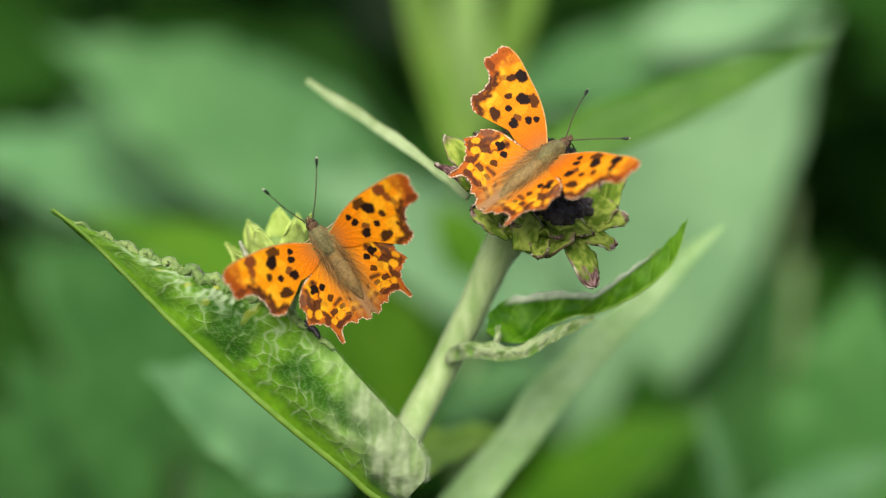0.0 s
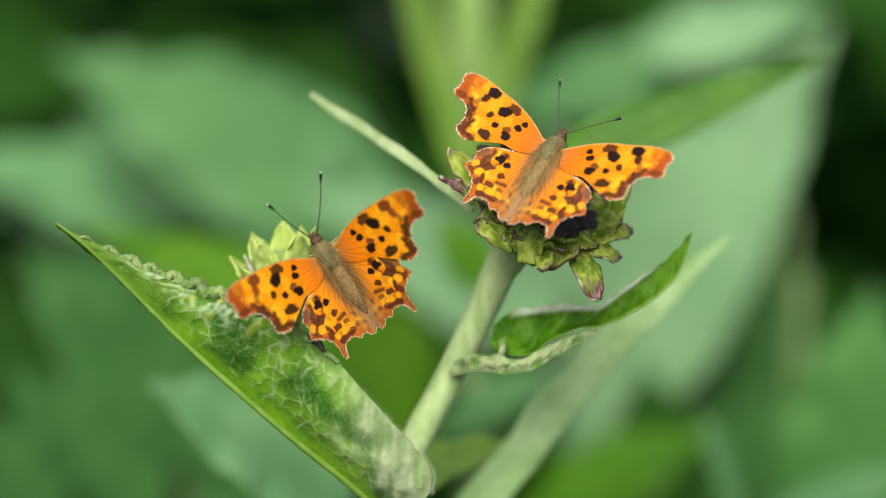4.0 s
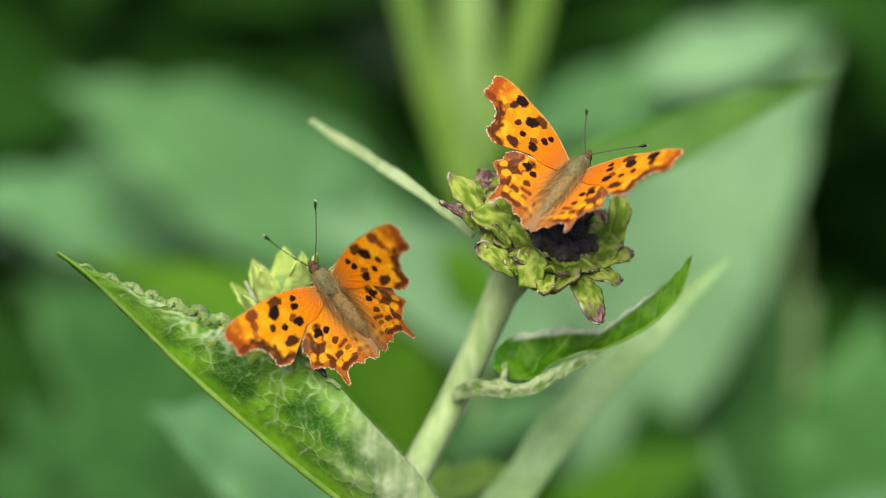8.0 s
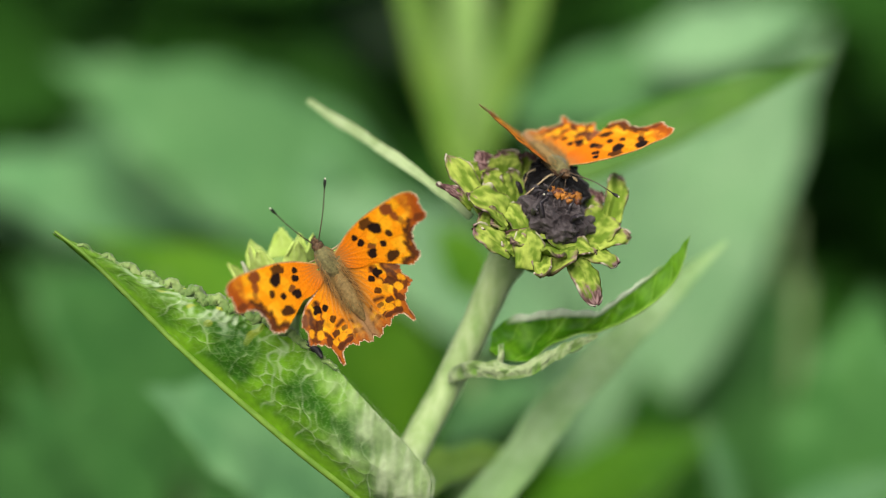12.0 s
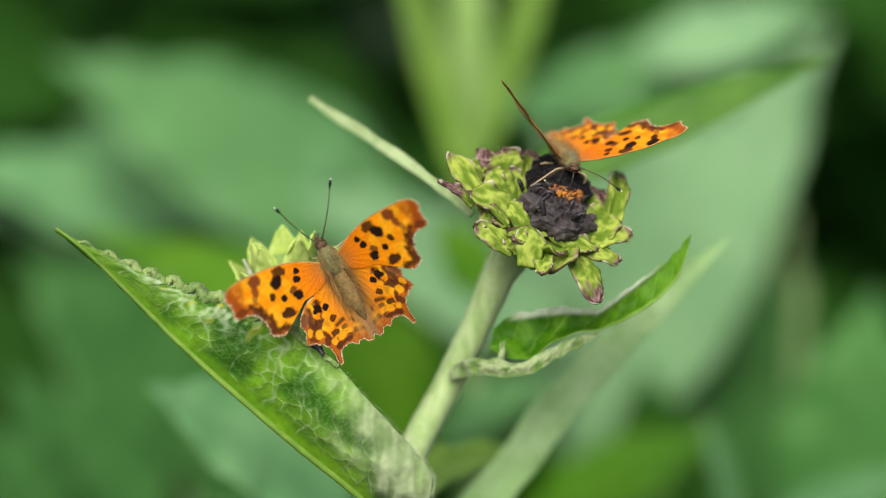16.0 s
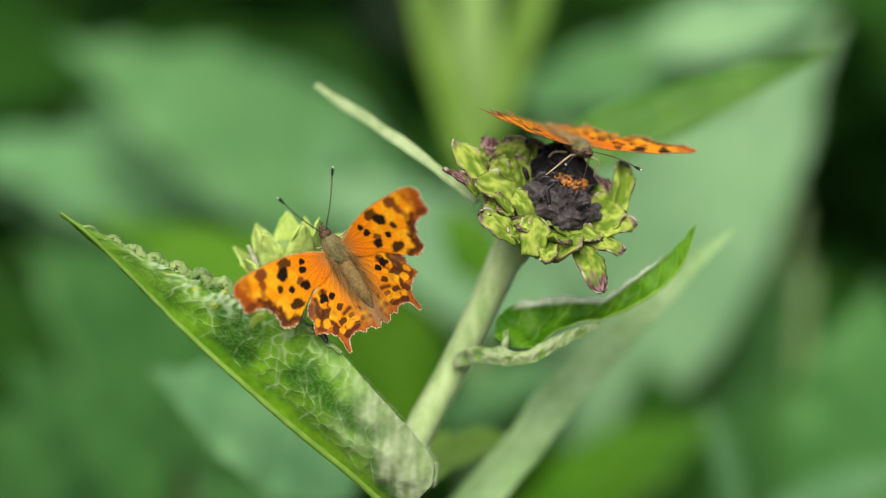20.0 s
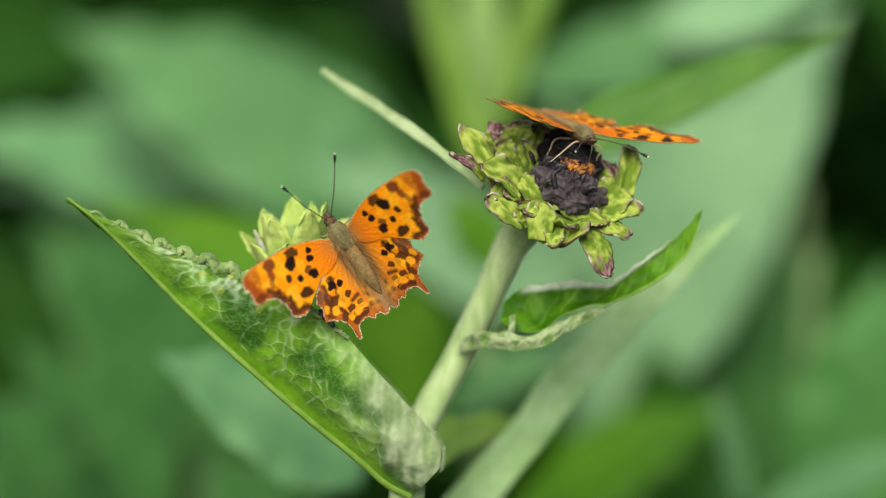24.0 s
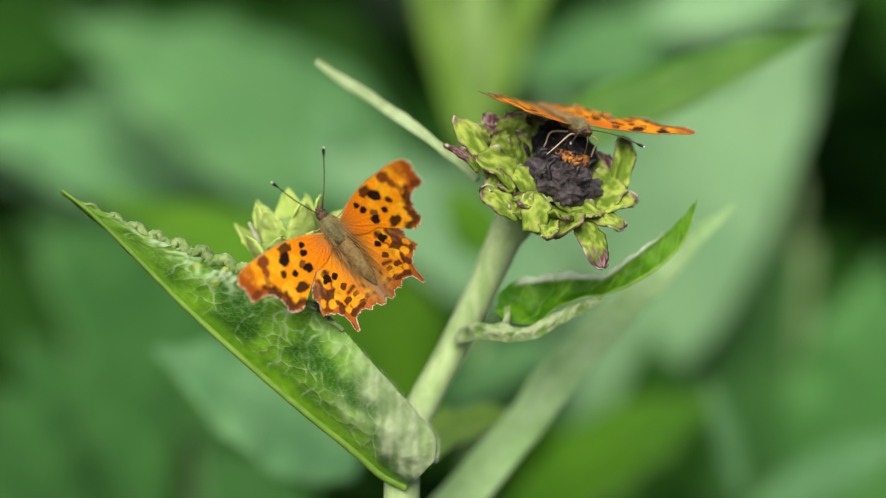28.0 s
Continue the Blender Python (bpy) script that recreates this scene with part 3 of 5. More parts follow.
def build_near_leaves():
    rib = [(-9.9, 411, -55.5), (-15.3, 410, -52.6), (-21.6, 408, -46.9), (-32.8, 405.5, -37.6), (-44.9, 403.5, -26.9), (-56.7, 402, -15.9), (-68.4, 400.5, -3.9), (-75.2, 399, 2.9), (-81.3, 398, 7.8)]
    rim = [(-3.5, 405, -48.5), (-3.6, 403.5, -43.3), (-8.5, 402.2, -36.9), (-16.7, 401.4, -27.8), (-26.2, 402.5, -17.9), (-38.0, 402.5, -10.6), (-49.6, 402.2, -6.0), (-60.4, 401.6, -2.0), (-70.9, 400.4, 2.7), (-81.3, 398, 7.8)]
    rail_leaf("folded_leaf", plant, "long folded leaf showing its netted downy underside", rib, rim, [1.5, 3.0, 3.6, 3.2, 2.6, 2.0, 1.5, 0.8, 0.2], netted_underside, 460, 96, 0.0004, LEAF_SKIN)
    edge = spline(rim, 60)[24:57]
    tube("rolled_margin", [rel(x, y - 0.3, z - 0.25 + 0.55 * math.sin(2.3 * k) + 0.35 * math.sin(4.1 * k + 1)) for k, (x, y, z) in enumerate(edge)], [0.0004, 0.0009, 0.0011, 0.0011, 0.0009, 0.0007, 0.0004], CRIMP, plant, "crimped pale green margin of the folded leaf", 16, 260, 0.0, 0.8)
    back = [(x - 1.0, y + 8.0 * math.sin(math.pi * (k + 0.5) / 10) ** 0.5, z - 2.2) for k, (x, y, z) in enumerate(rim[:-1])] + [rim[-1]]
    rail_leaf("folded_leaf", plant, "far half of the folded leaf, green above", [(x, y + 0.6, z) for x, y, z in rib], back, [-2.0, -3.0, -3.0, -2.0, -1.0, 0.0], plain_upper, 150, 24, 0.0004, LEAF_SHEEN)
    tube("midrib", [rel(x + 0.25, y - 0.1, z + 0.25) for x, y, z in rib], [0.0010, 0.0009, 0.0008, 0.0007, 0.0006, 0.0005, 0.0003], RIB, plant, "smooth light green midrib of the folded leaf", 10, 120, 0.0, 0.1)
    rail_leaf("curled_leaf", plant, "curled green leaf with a pale rolled margin",
              [(9.4, 419, -18.0), (12.4, 417.5, -19.9), (18.0, 416.5, -20.2), (22.4, 416, -17.0), (27.4, 416, -14.8), (32.9, 416, -14.0), (39.6, 416, -11.2), (46.2, 416, -6.9), (50.6, 416, -1.5), (53.1, 416, 7.0)],
              [(10.0, 421, -14.1), (13.7, 421, -11.0), (19.8, 420, -9.9), (26.5, 419.5, -9.5), (33.1, 419, -9.7), (37.5, 418, -6.8), (44.1, 417.5, -1.8), (49.1, 417, 2.1), (53.1, 416, 7.0)],
              [-0.5, -2.0, -2.2, -1.6, -0.8, -0.4, 0.0], green_upper, 170, 34, 0.0003, LEAF_SHEEN, (0.42, 0.52, 0.30))
    rail_leaf("curled_leaf", plant, "pale woolly crumpled half of the curled leaf",
              [(0.5, 424, -25.4), (6.3, 417.5, -23.7), (11.8, 414.6, -24.2), (16.7, 414.6, -23.8), (21.2, 415, -21.6), (26.8, 415.6, -18.6), (32.9, 416, -15.2)],
              [(1.6, 424.5, -21.9), (4.6, 418.5, -20.4), (10.7, 415.5, -20.1), (16.2, 415, -20.8), (21.8, 415.5, -18.3), (26.8, 416, -15.9), (32.9, 416.3, -14.4)],
              [0.4, 0.7, 0.8, 0.6, 0.4, 0.2], felted_strip, 130, 30, 0.0005, FELT, (0.42, 0.52, 0.30))
    rail_leaf("curled_leaf", plant, "small pale crinkle at the curled leaf's foot",
              [(10.6, 416.2, -20.6), (11.4, 415.8, -18.9), (11.8, 416, -16.6)], [(12.4, 416, -20.9), (12.5, 415.8, -18.6), (12.2, 416, -16.4)], [0.3, 0.4, 0.2], felted_strip, 24, 10, 0.0003, FELT, (0.42, 0.52, 0.30))
    stalk_down([rel(*p) for p in rim[:5]], [0.0005, 0.0005], 9, 1500)
    leaf("narrow_leaf", plant, LEAF_PALE, LEAF_PALE, "narrow pale leaf folded along its midrib",
         spine=[rel(5.2, 418.0, 11.0), rel(-2.0, 422.0, 17.3), rel(-11.8, 427.0, 24.5), rel(-21.9, 432.0, 31.5), rel(-31.4, 437.0, 38.2)],
         up=way(0.52, -0.35, 0.78), near=[0.0005, 0.0007, 0.0008, 0.0008, 0.0005], far=[0.0011, 0.0015, 0.0018, 0.0018, 0.0010],
         fold_near=-40, fold_far=40, curl_near=-60, curl_far=40, ruffle=0.0002, puff=0.0001, veins=8, ns=70, nw=10, thick=0.0006, seed=6.1, waves=3)
    leaf("long_leaf", plant, LEAF_BACK, LEAF_BACK, "long pale leaf seen along its underside",
         spine=[rel(-9.5, 464.0, -77.7), rel(8.0, 466.0, -58.6), rel(23.0, 468.0, -39.6), rel(35.7, 468.0, -24.9), rel(50.2, 467.0, -10.2), rel(68.3, 466.0, 6.2)],
         up=way(-0.25, -0.8, 0.55), near=[0.0050, 0.0050, 0.0047, 0.0044, 0.0038, 0.0003], far=[0.0050, 0.0050, 0.0047, 0.0044, 0.0038, 0.0003],
         fold_near=26, fold_far=-22, curl_near=10, curl_far=10, ruffle=0.0008, puff=0.0003, veins=11, ns=90, nw=10, seed=8.4, waves=4)
    leaf("small_leaf", plant, FRESH, LEAF_PALE, "small yellow-green leaf at the stalk's foot",
         spine=[rel(-7.7, 446.0, -53.7), rel(-1.9, 468.0, -50.3), rel(6.6, 486.0, -48.2), rel(15.6, 500.0, -47.3)],
         up=way(-0.1, -0.85, 0.5), near=[0.003, 0.0062, 0.0058, 0.0006], far=[0.003, 0.0062, 0.0058, 0.0006],
         fold_near=12, fold_far=12, ruffle=0.0008, puff=0.0004, veins=7, ns=40, nw=8, seed=9.9, waves=3)

build_near_leaves()

# ---- flower heads ----
def bract(name, parent, axis, centre, turn, reach, width, start, lean, bend, wither, seed, length_up=0.0, pale=False):
    """One pointed scale: it springs from the cup at radius start, leans out by lean degrees and bends by bend on its way."""
    rnd = random.Random(seed)
    zx = unit(axis)
    xx = unit(np.cross(zx, [0.13, 1.0, 0.21])); yy = np.cross(zx, xx)
    out = math.cos(turn) * xx + math.sin(turn) * yy
    side = np.cross(zx, out)
    ns, nw = 18, 9
    verts, cols = [], []
    p = np.asarray(centre) + out * start + zx * length_up
    twist = rnd.uniform(-0.25, 0.25)
    ang = radians(lean)
    rows = []
    for i in range(ns):
        s = i / (ns - 1)
        if i:
            a2 = ang + radians(bend) * s
            p = p + (out * math.sin(a2) + zx * math.cos(a2)) * reach / (ns - 1)
        a2 = ang + radians(bend) * s
        nrm = -out * math.cos(a2) + zx * math.sin(a2)
        w = width * (1 + (0.0 if pale else 0.16) * wobble((s, seed, 1.0), 6)) * (0.66 + 0.6 * s) * (1 - s ** (2.6 if pale else 3.6)) + 0.0002
        row = []
        for j in range(nw):
            v = 2 * j / (nw - 1) - 1
            tw = twist * s
            edge = (0.0002 if pale else 0.0005) * abs(v) ** 2 * (math.sin(4 * s * 3.1 + seed + 2 * v) + 0.5 * math.sin(9 * s * 3.1 + 3 * seed + 1.5 * v))
            cup = 0.22 * w * v * v
            row.append(p + side * (v * w * math.cos(tw)) + nrm * (cup + edge + v * w * math.sin(tw) + 0.0004 * wobble((s, v, seed), 4)) + (side * 0.4 + nrm) * 0.0003 * wobble((s, v, seed), 9))
            brown = max(0.0, (s - (1 - wither)) / max(wither, 1e-3)) if wither else 0.0
            brown = max(brown * 1.4, (abs(v) ** 6) * (0.5 + 1.6 * wobble((s * 3, v, seed), 2)) * (1 if wither else 0.1))
            brown = min(1, max(0, brown + 0.5 * wobble((s * 2, v * 2, seed * 3), 3) * (wither > 0) - 0.16))
            g1, g2 = ((0.36, 0.50, 0.09), (0.50, 0.61, 0.19)) if pale else ((0.10, 0.19, 0.012), (0.30, 0.40, 0.05))
            f = min(1, max(0, 0.5 + 0.9 * wobble((s, v, seed), 3)))
            green = np.array(g1) * (1 - f) + np.array(g2) * f
            if not pale:
                green = green * (0.82 + 0.18 * s) * (0.92 + 0.55 * wobble((s * 1.5, v, seed), 7))
            dead = np.array((0.10, 0.055, 0.06)) if wobble((s, v, seed), 6) > -0.05 else np.array((0.26, 0.19, 0.13))
            col = green * (1 - brown) + dead * brown
            row_col = (*col, 1)
            cols.append(row_col)
        rows.append(row)
    top = np.array(rows)
    nn = unit(np.cross(np.gradient(top, axis=1), np.gradient(top, axis=0)))
    low = top - nn * 0.00055
    verts = np.concatenate([top.reshape(-1, 3), low.reshape(-1, 3)])
    k = ns * nw
    faces = []
    for i in range(ns - 1):
        for j in range(nw - 1):
            a = i * nw + j
            faces.append((a, a + 1, a + nw + 1, a + nw))
            faces.append((k + a + nw, k + a + nw + 1, k + a + 1, k + a))
    rim = [(0, j) for j in range(nw)] + [(i, nw - 1) for i in range(1, ns)] + [(ns - 1, j) for j in range(nw - 2, -1, -1)] + [(i, 0) for i in range(ns - 2, 0, -1)]
    for (i, j), (i2, j2) in zip(rim, rim[1:] + rim[:1]):
        faces.append((i2 * nw + j2, i * nw + j, k + i * nw + j, k + i2 * nw + j2))
    return solid(name, verts, faces, [BRACT], parent, attrs=[("pattern", "FLOAT_COLOR", cols + cols)])

def dome(name, parent, centre, axis, radius, height, mat, label, lump, seed, colour, n=90, rings=40, full=False):
    """A lumpy cushion on a disc across the axis."""
    zx = unit(axis)
    xx = unit(np.cross(zx, [0.13, 1.0, 0.21])); yy = np.cross(zx, xx)
    verts, cols, faces = [], [], []
    for i in range(rings + 1):
        a = (math.pi * 0.98 if full else math.pi * 0.62) * i / rings
        for k in range(n):
            w = 2 * math.pi * k / n
            d = math.sin(a) * (math.cos(w) * xx + math.sin(w) * yy) * radius + math.cos(a) * zx * height
            q = unit(d)
            g = lump * (wobble(q, 2.3, seed) + 0.7 * wobble(q, 6, seed) + 0.4 * wobble(q, 14, seed))
            verts.append(np.asarray(centre) + d + q * g)
            cols.append((*colour(q, g / max(lump, 1e-9), w, a), 1))
    for i in range(rings):
        for k in range(n):
            j = (k + 1) % n
            faces.append((i * n + k, (i + 1) * n + k, (i + 1) * n + j, i * n + j))
    return solid(name, verts, faces, [mat], parent, label, attrs=[("pattern", "FLOAT_COLOR", cols)])

HEAD_AXIS = way(0.36, -0.50, 0.79)

HEAD = rel(23.0, 411.5, 11.6)

def build_open_head():
    cup = dome("flower_head", plant, HEAD - Vector(HEAD_AXIS) * 0.0062, -Vector(HEAD_AXIS), 0.0080, 0.0080, BRACT, "spent flower head with green scales and a black withered centre", 0.0006, 3.0,
               lambda q, g, w, a: (0.16 + 0.05 * g, 0.26 + 0.05 * g, 0.05), 40, 20)
    # Dark florets; highlights on lumps and shade in hollows are painted by relief.
    def crown_colour(q, g, w, a):
        f = min(1, max(0, 0.45 + 0.55 * g))
        c = np.array((0.011, 0.007, 0.008)) * (1 - f) + np.array((0.098, 0.082, 0.084)) * f
        return tuple(c)
    dome("withered_crown", cup, HEAD - Vector(HEAD_AXIS) * 0.0005 + way(1, 0, 0) * 0.0006, HEAD_AXIS, 0.0084, 0.0052, CROWN, "black shrivelled florets", 0.0015, 9.0, crown_colour, 130, 60)
    # Added black lump: stands for the shade between the crown and the butterfly.
    dome("withered_tuft", cup, HEAD + way(0.05, 1.0, 0.75) * 0.0062, way(0.1, 0.1, 1.0), 0.0076, 0.0082, CROWN, "black lump standing in for the shaded hollow behind the crown", 0.0012, 14.0, lambda q, g, w, a: (0.005 + 0.003 * g, 0.004 + 0.002 * g, 0.004 + 0.002 * g), 80, 40)
    mid = HEAD + Vector(HEAD_AXIS) * 0.0052 + way(1, 0, 0) * 0.0012 - way(0, 0, 1) * 0.0002
    rnd = random.Random(5)
    for k in range(26):
        a, r = rnd.uniform(0, 6.28), 0.0085 * math.sqrt(rnd.random())
        zx = unit(HEAD_AXIS); xx = unit(np.cross(zx, [0.13, 1.0, 0.21])); yy = np.cross(zx, xx)
        p = np.array(HEAD) + xx * r * math.cos(a) + yy * r * math.sin(a) + zx * (0.0045 * math.sqrt(max(0, 1 - (r / 0.0095) ** 2)))
        tip = p + zx * rnd.uniform(0.0008, 0.0022) + xx * rnd.uniform(-0.0022, 0.0022) + yy * rnd.uniform(-0.0022, 0.0022)
        ob = tube("withered_floret", [p - zx * 0.001, (p + tip) / 2 + xx * 0.0004, tip], [0.0005, 0.0006, 0.00025], CROWN_DARK if k % 4 else CROWN_GREY, cup, "", 6, 7, 0.15, 0.3)
    za = np.array(unit(HEAD_AXIS)); xa = unit(np.cross(za, [0.13, 1.0, 0.21])); ya = np.cross(za, xa)
    for k in range(34):
        d = np.array(mid) + xa * rnd.uniform(-0.0028, 0.0028) + ya * rnd.uniform(-0.0022, 0.0022) - za * rnd.uniform(0.0002, 0.0008)
        tip = d + xa * rnd.uniform(-0.002, 0.002) + ya * rnd.uniform(-0.002, 0.002) + za * rnd.uniform(-0.0003, 0.0008)
        tube("orange_floret", [d - za * 0.0006, (d + tip) / 2 + za * 0.0003, tip], [0.0004, 0.0009, 0.0003], ORANGE if k % 4 else RUST, cup, "rusty orange shrivelled floret", 6, 7, 0.35, 0.7)
    up = np.array(HEAD_AXIS)
    c = np.array(HEAD) - up * 0.0066 + np.array(way(-0.93, -0.19, 0.30)) * 0.0014 + np.array(way(0, 0, 1)) * 0.0012
    # inner filling whorl, then the scales one by one: foot and tip beside the head's middle, half width in mm, share that has withered
    rnd = random.Random(11)
    for k in range(9):
        bract("bract", cup, HEAD_AXIS, c - up * 0.0005, 2 * math.pi * (k + rnd.uniform(-0.3, 0.3)) / 9, rnd.uniform(0.006, 0.0085), rnd.uniform(0.0026, 0.0034), 0.0088, rnd.uniform(30, 60), rnd.uniform(-10, 26), 0.25, 60 + k)
    for k, row in enumerate(LOW_SCALES + SIDE_SCALES):
        scale("bract", cup, *row, 200 + k)

def scale(name, parent, bx, bz, tx, tz, half, wither, seed):
    """One fleshy pointed scale from its foot to its tip, arched, with a crinkled withered edge."""
    rnd = random.Random(seed)
    lower = max(0.0, -bz) / 10
    foot = np.array(rel(23.0 + bx, 411.5 + 0.30 * bx + 0.75 * bz + 1.0, 12.1 + bz))
    tip = np.array(rel(23.0 + tx, 411.5 + 0.30 * tx + 0.62 * tz - 1.2 * lower, 12.1 + tz))
    foot = foot - (tip - foot) * 0.12
    d = unit(tip - foot)
    face = unit(np.array(way(0.15 * (1 if tx > bx else -1) + 0.1, -0.75, 0.62)))
    face = unit(face - d * (face @ d)); side = np.cross(d, face)
    length = np.linalg.norm(tip - foot); half = half * MM * 1.42
    ns, nw = 30, 17
    s, v = np.meshgrid(np.linspace(0, 1, ns), np.linspace(-1, 1, nw), indexing="ij")
    n1, n2 = field(s * 4 + seed, v * 2, 1.0, seed * 0.37), field(s * 9, v * 5 + seed, 1.0, seed * 0.61)
    w = half * (0.72 + 0.55 * s) * np.clip(1 - s ** 4.2, 0, 1) ** 0.7 * (1 + 0.18 * n1 + 0.22 * n2 * smooth(s, 0.4, 0.9)) + 0.0001
    arch, curl, twist = rnd.uniform(0.10, 0.22), rnd.uniform(-0.10, 0.16), rnd.uniform(-0.3, 0.3)
    lift = length * (arch * np.sin(np.pi * s) + curl * s ** 3)
    crinkle = 0.0006 * np.abs(v) ** 2 * np.sin(11 * s + seed + 2.0 * v) * smooth(s, 0.15, 0.5) + 0.0003 * n2 * np.abs(v)
    keel = -0.0004 * np.exp(-(v / 0.18) ** 2) * (1 - s)
    top = foot + d * (s * length)[..., None] + side * (v * w * np.cos(twist * s))[..., None] + face * (lift + 0.30 * w * v * v * rnd.choice((-0.6, 1, 1)) + crinkle + keel + v * w * np.sin(twist * s) + 0.0003 * n1)[..., None]
    edge = np.maximum(np.abs(v), smooth(s, 0.45, 1.0) * 0.98)
    burn = smooth(s + 0.22 * n1 + 0.15 * n2, 1.02 - 1.0 * wither, 1.16 - 1.0 * wither)
    burn = np.maximum(burn, 0.9 * smooth(edge + 0.14 * n2 + 0.12 * n1, 0.88, 0.96) * smooth(s, 0.2, 0.5))
    green = tinted(np.zeros(s.shape + (3,)) + np.array((0.11, 0.185, 0.016)), smooth(n1 + 0.6 * n2 + 0.5 * (s - 0.5), -0.4, 0.5), (0.35, 0.43, 0.075))
    rib = np.exp(-(np.sin(v * 4.2) / 0.25) ** 2) * (1 - s)
    green = tinted(green, 0.12 * rib, (0.30, 0.40, 0.10))
    dead = tinted(np.zeros(s.shape + (3,)) + np.array((0.075, 0.036, 0.034)), smooth(n2, -0.1, 0.35), (0.27, 0.17, 0.16))
    col = green * (1 - burn[..., None]) + dead * burn[..., None]
    col = tinted(col, 0.75 * smooth(np.abs(v), 0.93, 1.0) * smooth(n2, 0.0, 0.3) * smooth(s, 0.5, 0.7), (0.62, 0.58, 0.46))
    nn = unit(np.cross(np.gradient(top, axis=0), np.gradient(top, axis=1)))
    if (nn[ns // 2, nw // 2] @ face) < 0:
        nn = -nn
    low = top - nn * (0.0007 * (1 - 0.6 * np.abs(v)) + 0.0001)[..., None]
    k = ns * nw
    faces = []
    for i in range(ns - 1):
        for j in range(nw - 1):
            a = i * nw + j
            faces += [(a, a + 1, a + nw + 1, a + nw), (k + a + nw, k + a + nw + 1, k + a + 1, k + a)]
    rim = [(0, j) for j in range(nw)] + [(i, nw - 1) for i in range(1, ns)] + [(ns - 1, j) for j in range(nw - 2, -1, -1)] + [(i, 0) for i in range(ns - 2, 0, -1)]
    faces += [(i2 * nw + j2, i * nw + j, k + i * nw + j, k + i2 * nw + j2) for (i, j), (i2, j2) in zip(rim, rim[1:] + rim[:1])]
    cols = np.clip(np.concatenate([col.reshape(-1, 3), 0.8 * col.reshape(-1, 3)]), 0.003, 1)
    return solid(name, np.concatenate([top.reshape(-1, 3), low.reshape(-1, 3)]), faces, [BRACT], parent, attrs=[("pattern", "FLOAT_COLOR", np.c_[cols, np.ones(2 * k)])])

LOW_SCALES = ((4.6, -10.7, 8.8, -19.5, 2.4, 0.35), (1.0, -8.2, -1.1, -13.4, 3.3, 0.12), (-5.9, -11.5, -5.6, -3.8, 2.4, 0.12), (-9.7, -8.2, -17.4, -4.1, 2.0, 0.2),
              (2.8, -7.4, -4.6, -3.3, 1.7, 0.22), (2.0, -8.2, 8.9, -9.1, 1.5, 0.15), (6.6, -8.2, 13.7, -11.1, 2.0, 0.2), (8.7, -6.9, 16.5, -5.6, 1.9, 0.05),
              (-2.6, -10.2, -2.8, -14.2, 1.4, 0.05), (-7.7, -8.7, -10.3, -4.9, 1.8, 0.15), (-11.5, -4.6, -16.1, -1.3, 2.2, 0.08))
SIDE_SCALES = ((-9.7, -2.0, -18.4, 3.3, 2.9, 0.14), (-14.8, 1.0, -22.9, 11.2, 1.8, 0.06), (-18.0, 1.2, -24.4, 6.2, 0.8, 0.7), (-10.2, 3.1, -14.3, 8.4, 2.4, 0.1),
               (-7.4, 2.6, -9.5, 8.6, 1.7, 0.15), (-9.7, 7.2, -11.0, 13.0, 2.6, 0.25), (-12.8, 7.7, -15.9, 13.2, 1.5, 0.8), (-6.4, -4.3, -11.2, 1.6, 1.6, 0.12),
               (8.2, -6.1, 12.5, 0.0, 2.8, 0.2), (12.0, -3.1, 15.1, 8.3, 1.7, 0.06), (7.1, 0.5, 10.8, 4.6, 1.8, 0.5), (-7.7, 7.7, -7.6, 13.4, 1.7, 0.7),
               (-5.1, 5.1, -5.0, 13.0, 1.5, 0.3), (-15.4, 6.7, -18.7, 10.6, 1.4, 0.2))
CROWN_DARK = plain("black_floret", (0.008, 0.006, 0.007), (0.05, 0.04, 0.048), 900, 0.5, 0.8)
CROWN_GREY = plain("grey_floret", (0.035, 0.03, 0.032), (0.10, 0.085, 0.09), 900, 0.6, 0.8)
RUST = plain("dark_rust_floret", (0.03, 0.012, 0.008), (0.16, 0.05, 0.02), 700, 0.6, 0.6)
ORANGE = plain("rusty_floret", (0.20, 0.065, 0.012), (0.70, 0.27, 0.025), 500, 0.6, 0.6)
build_open_head()

BUD_AXIS = way(-0.10, -0.25, 0.96)
BUD = rel(-35.3, 419.0, -4.1)

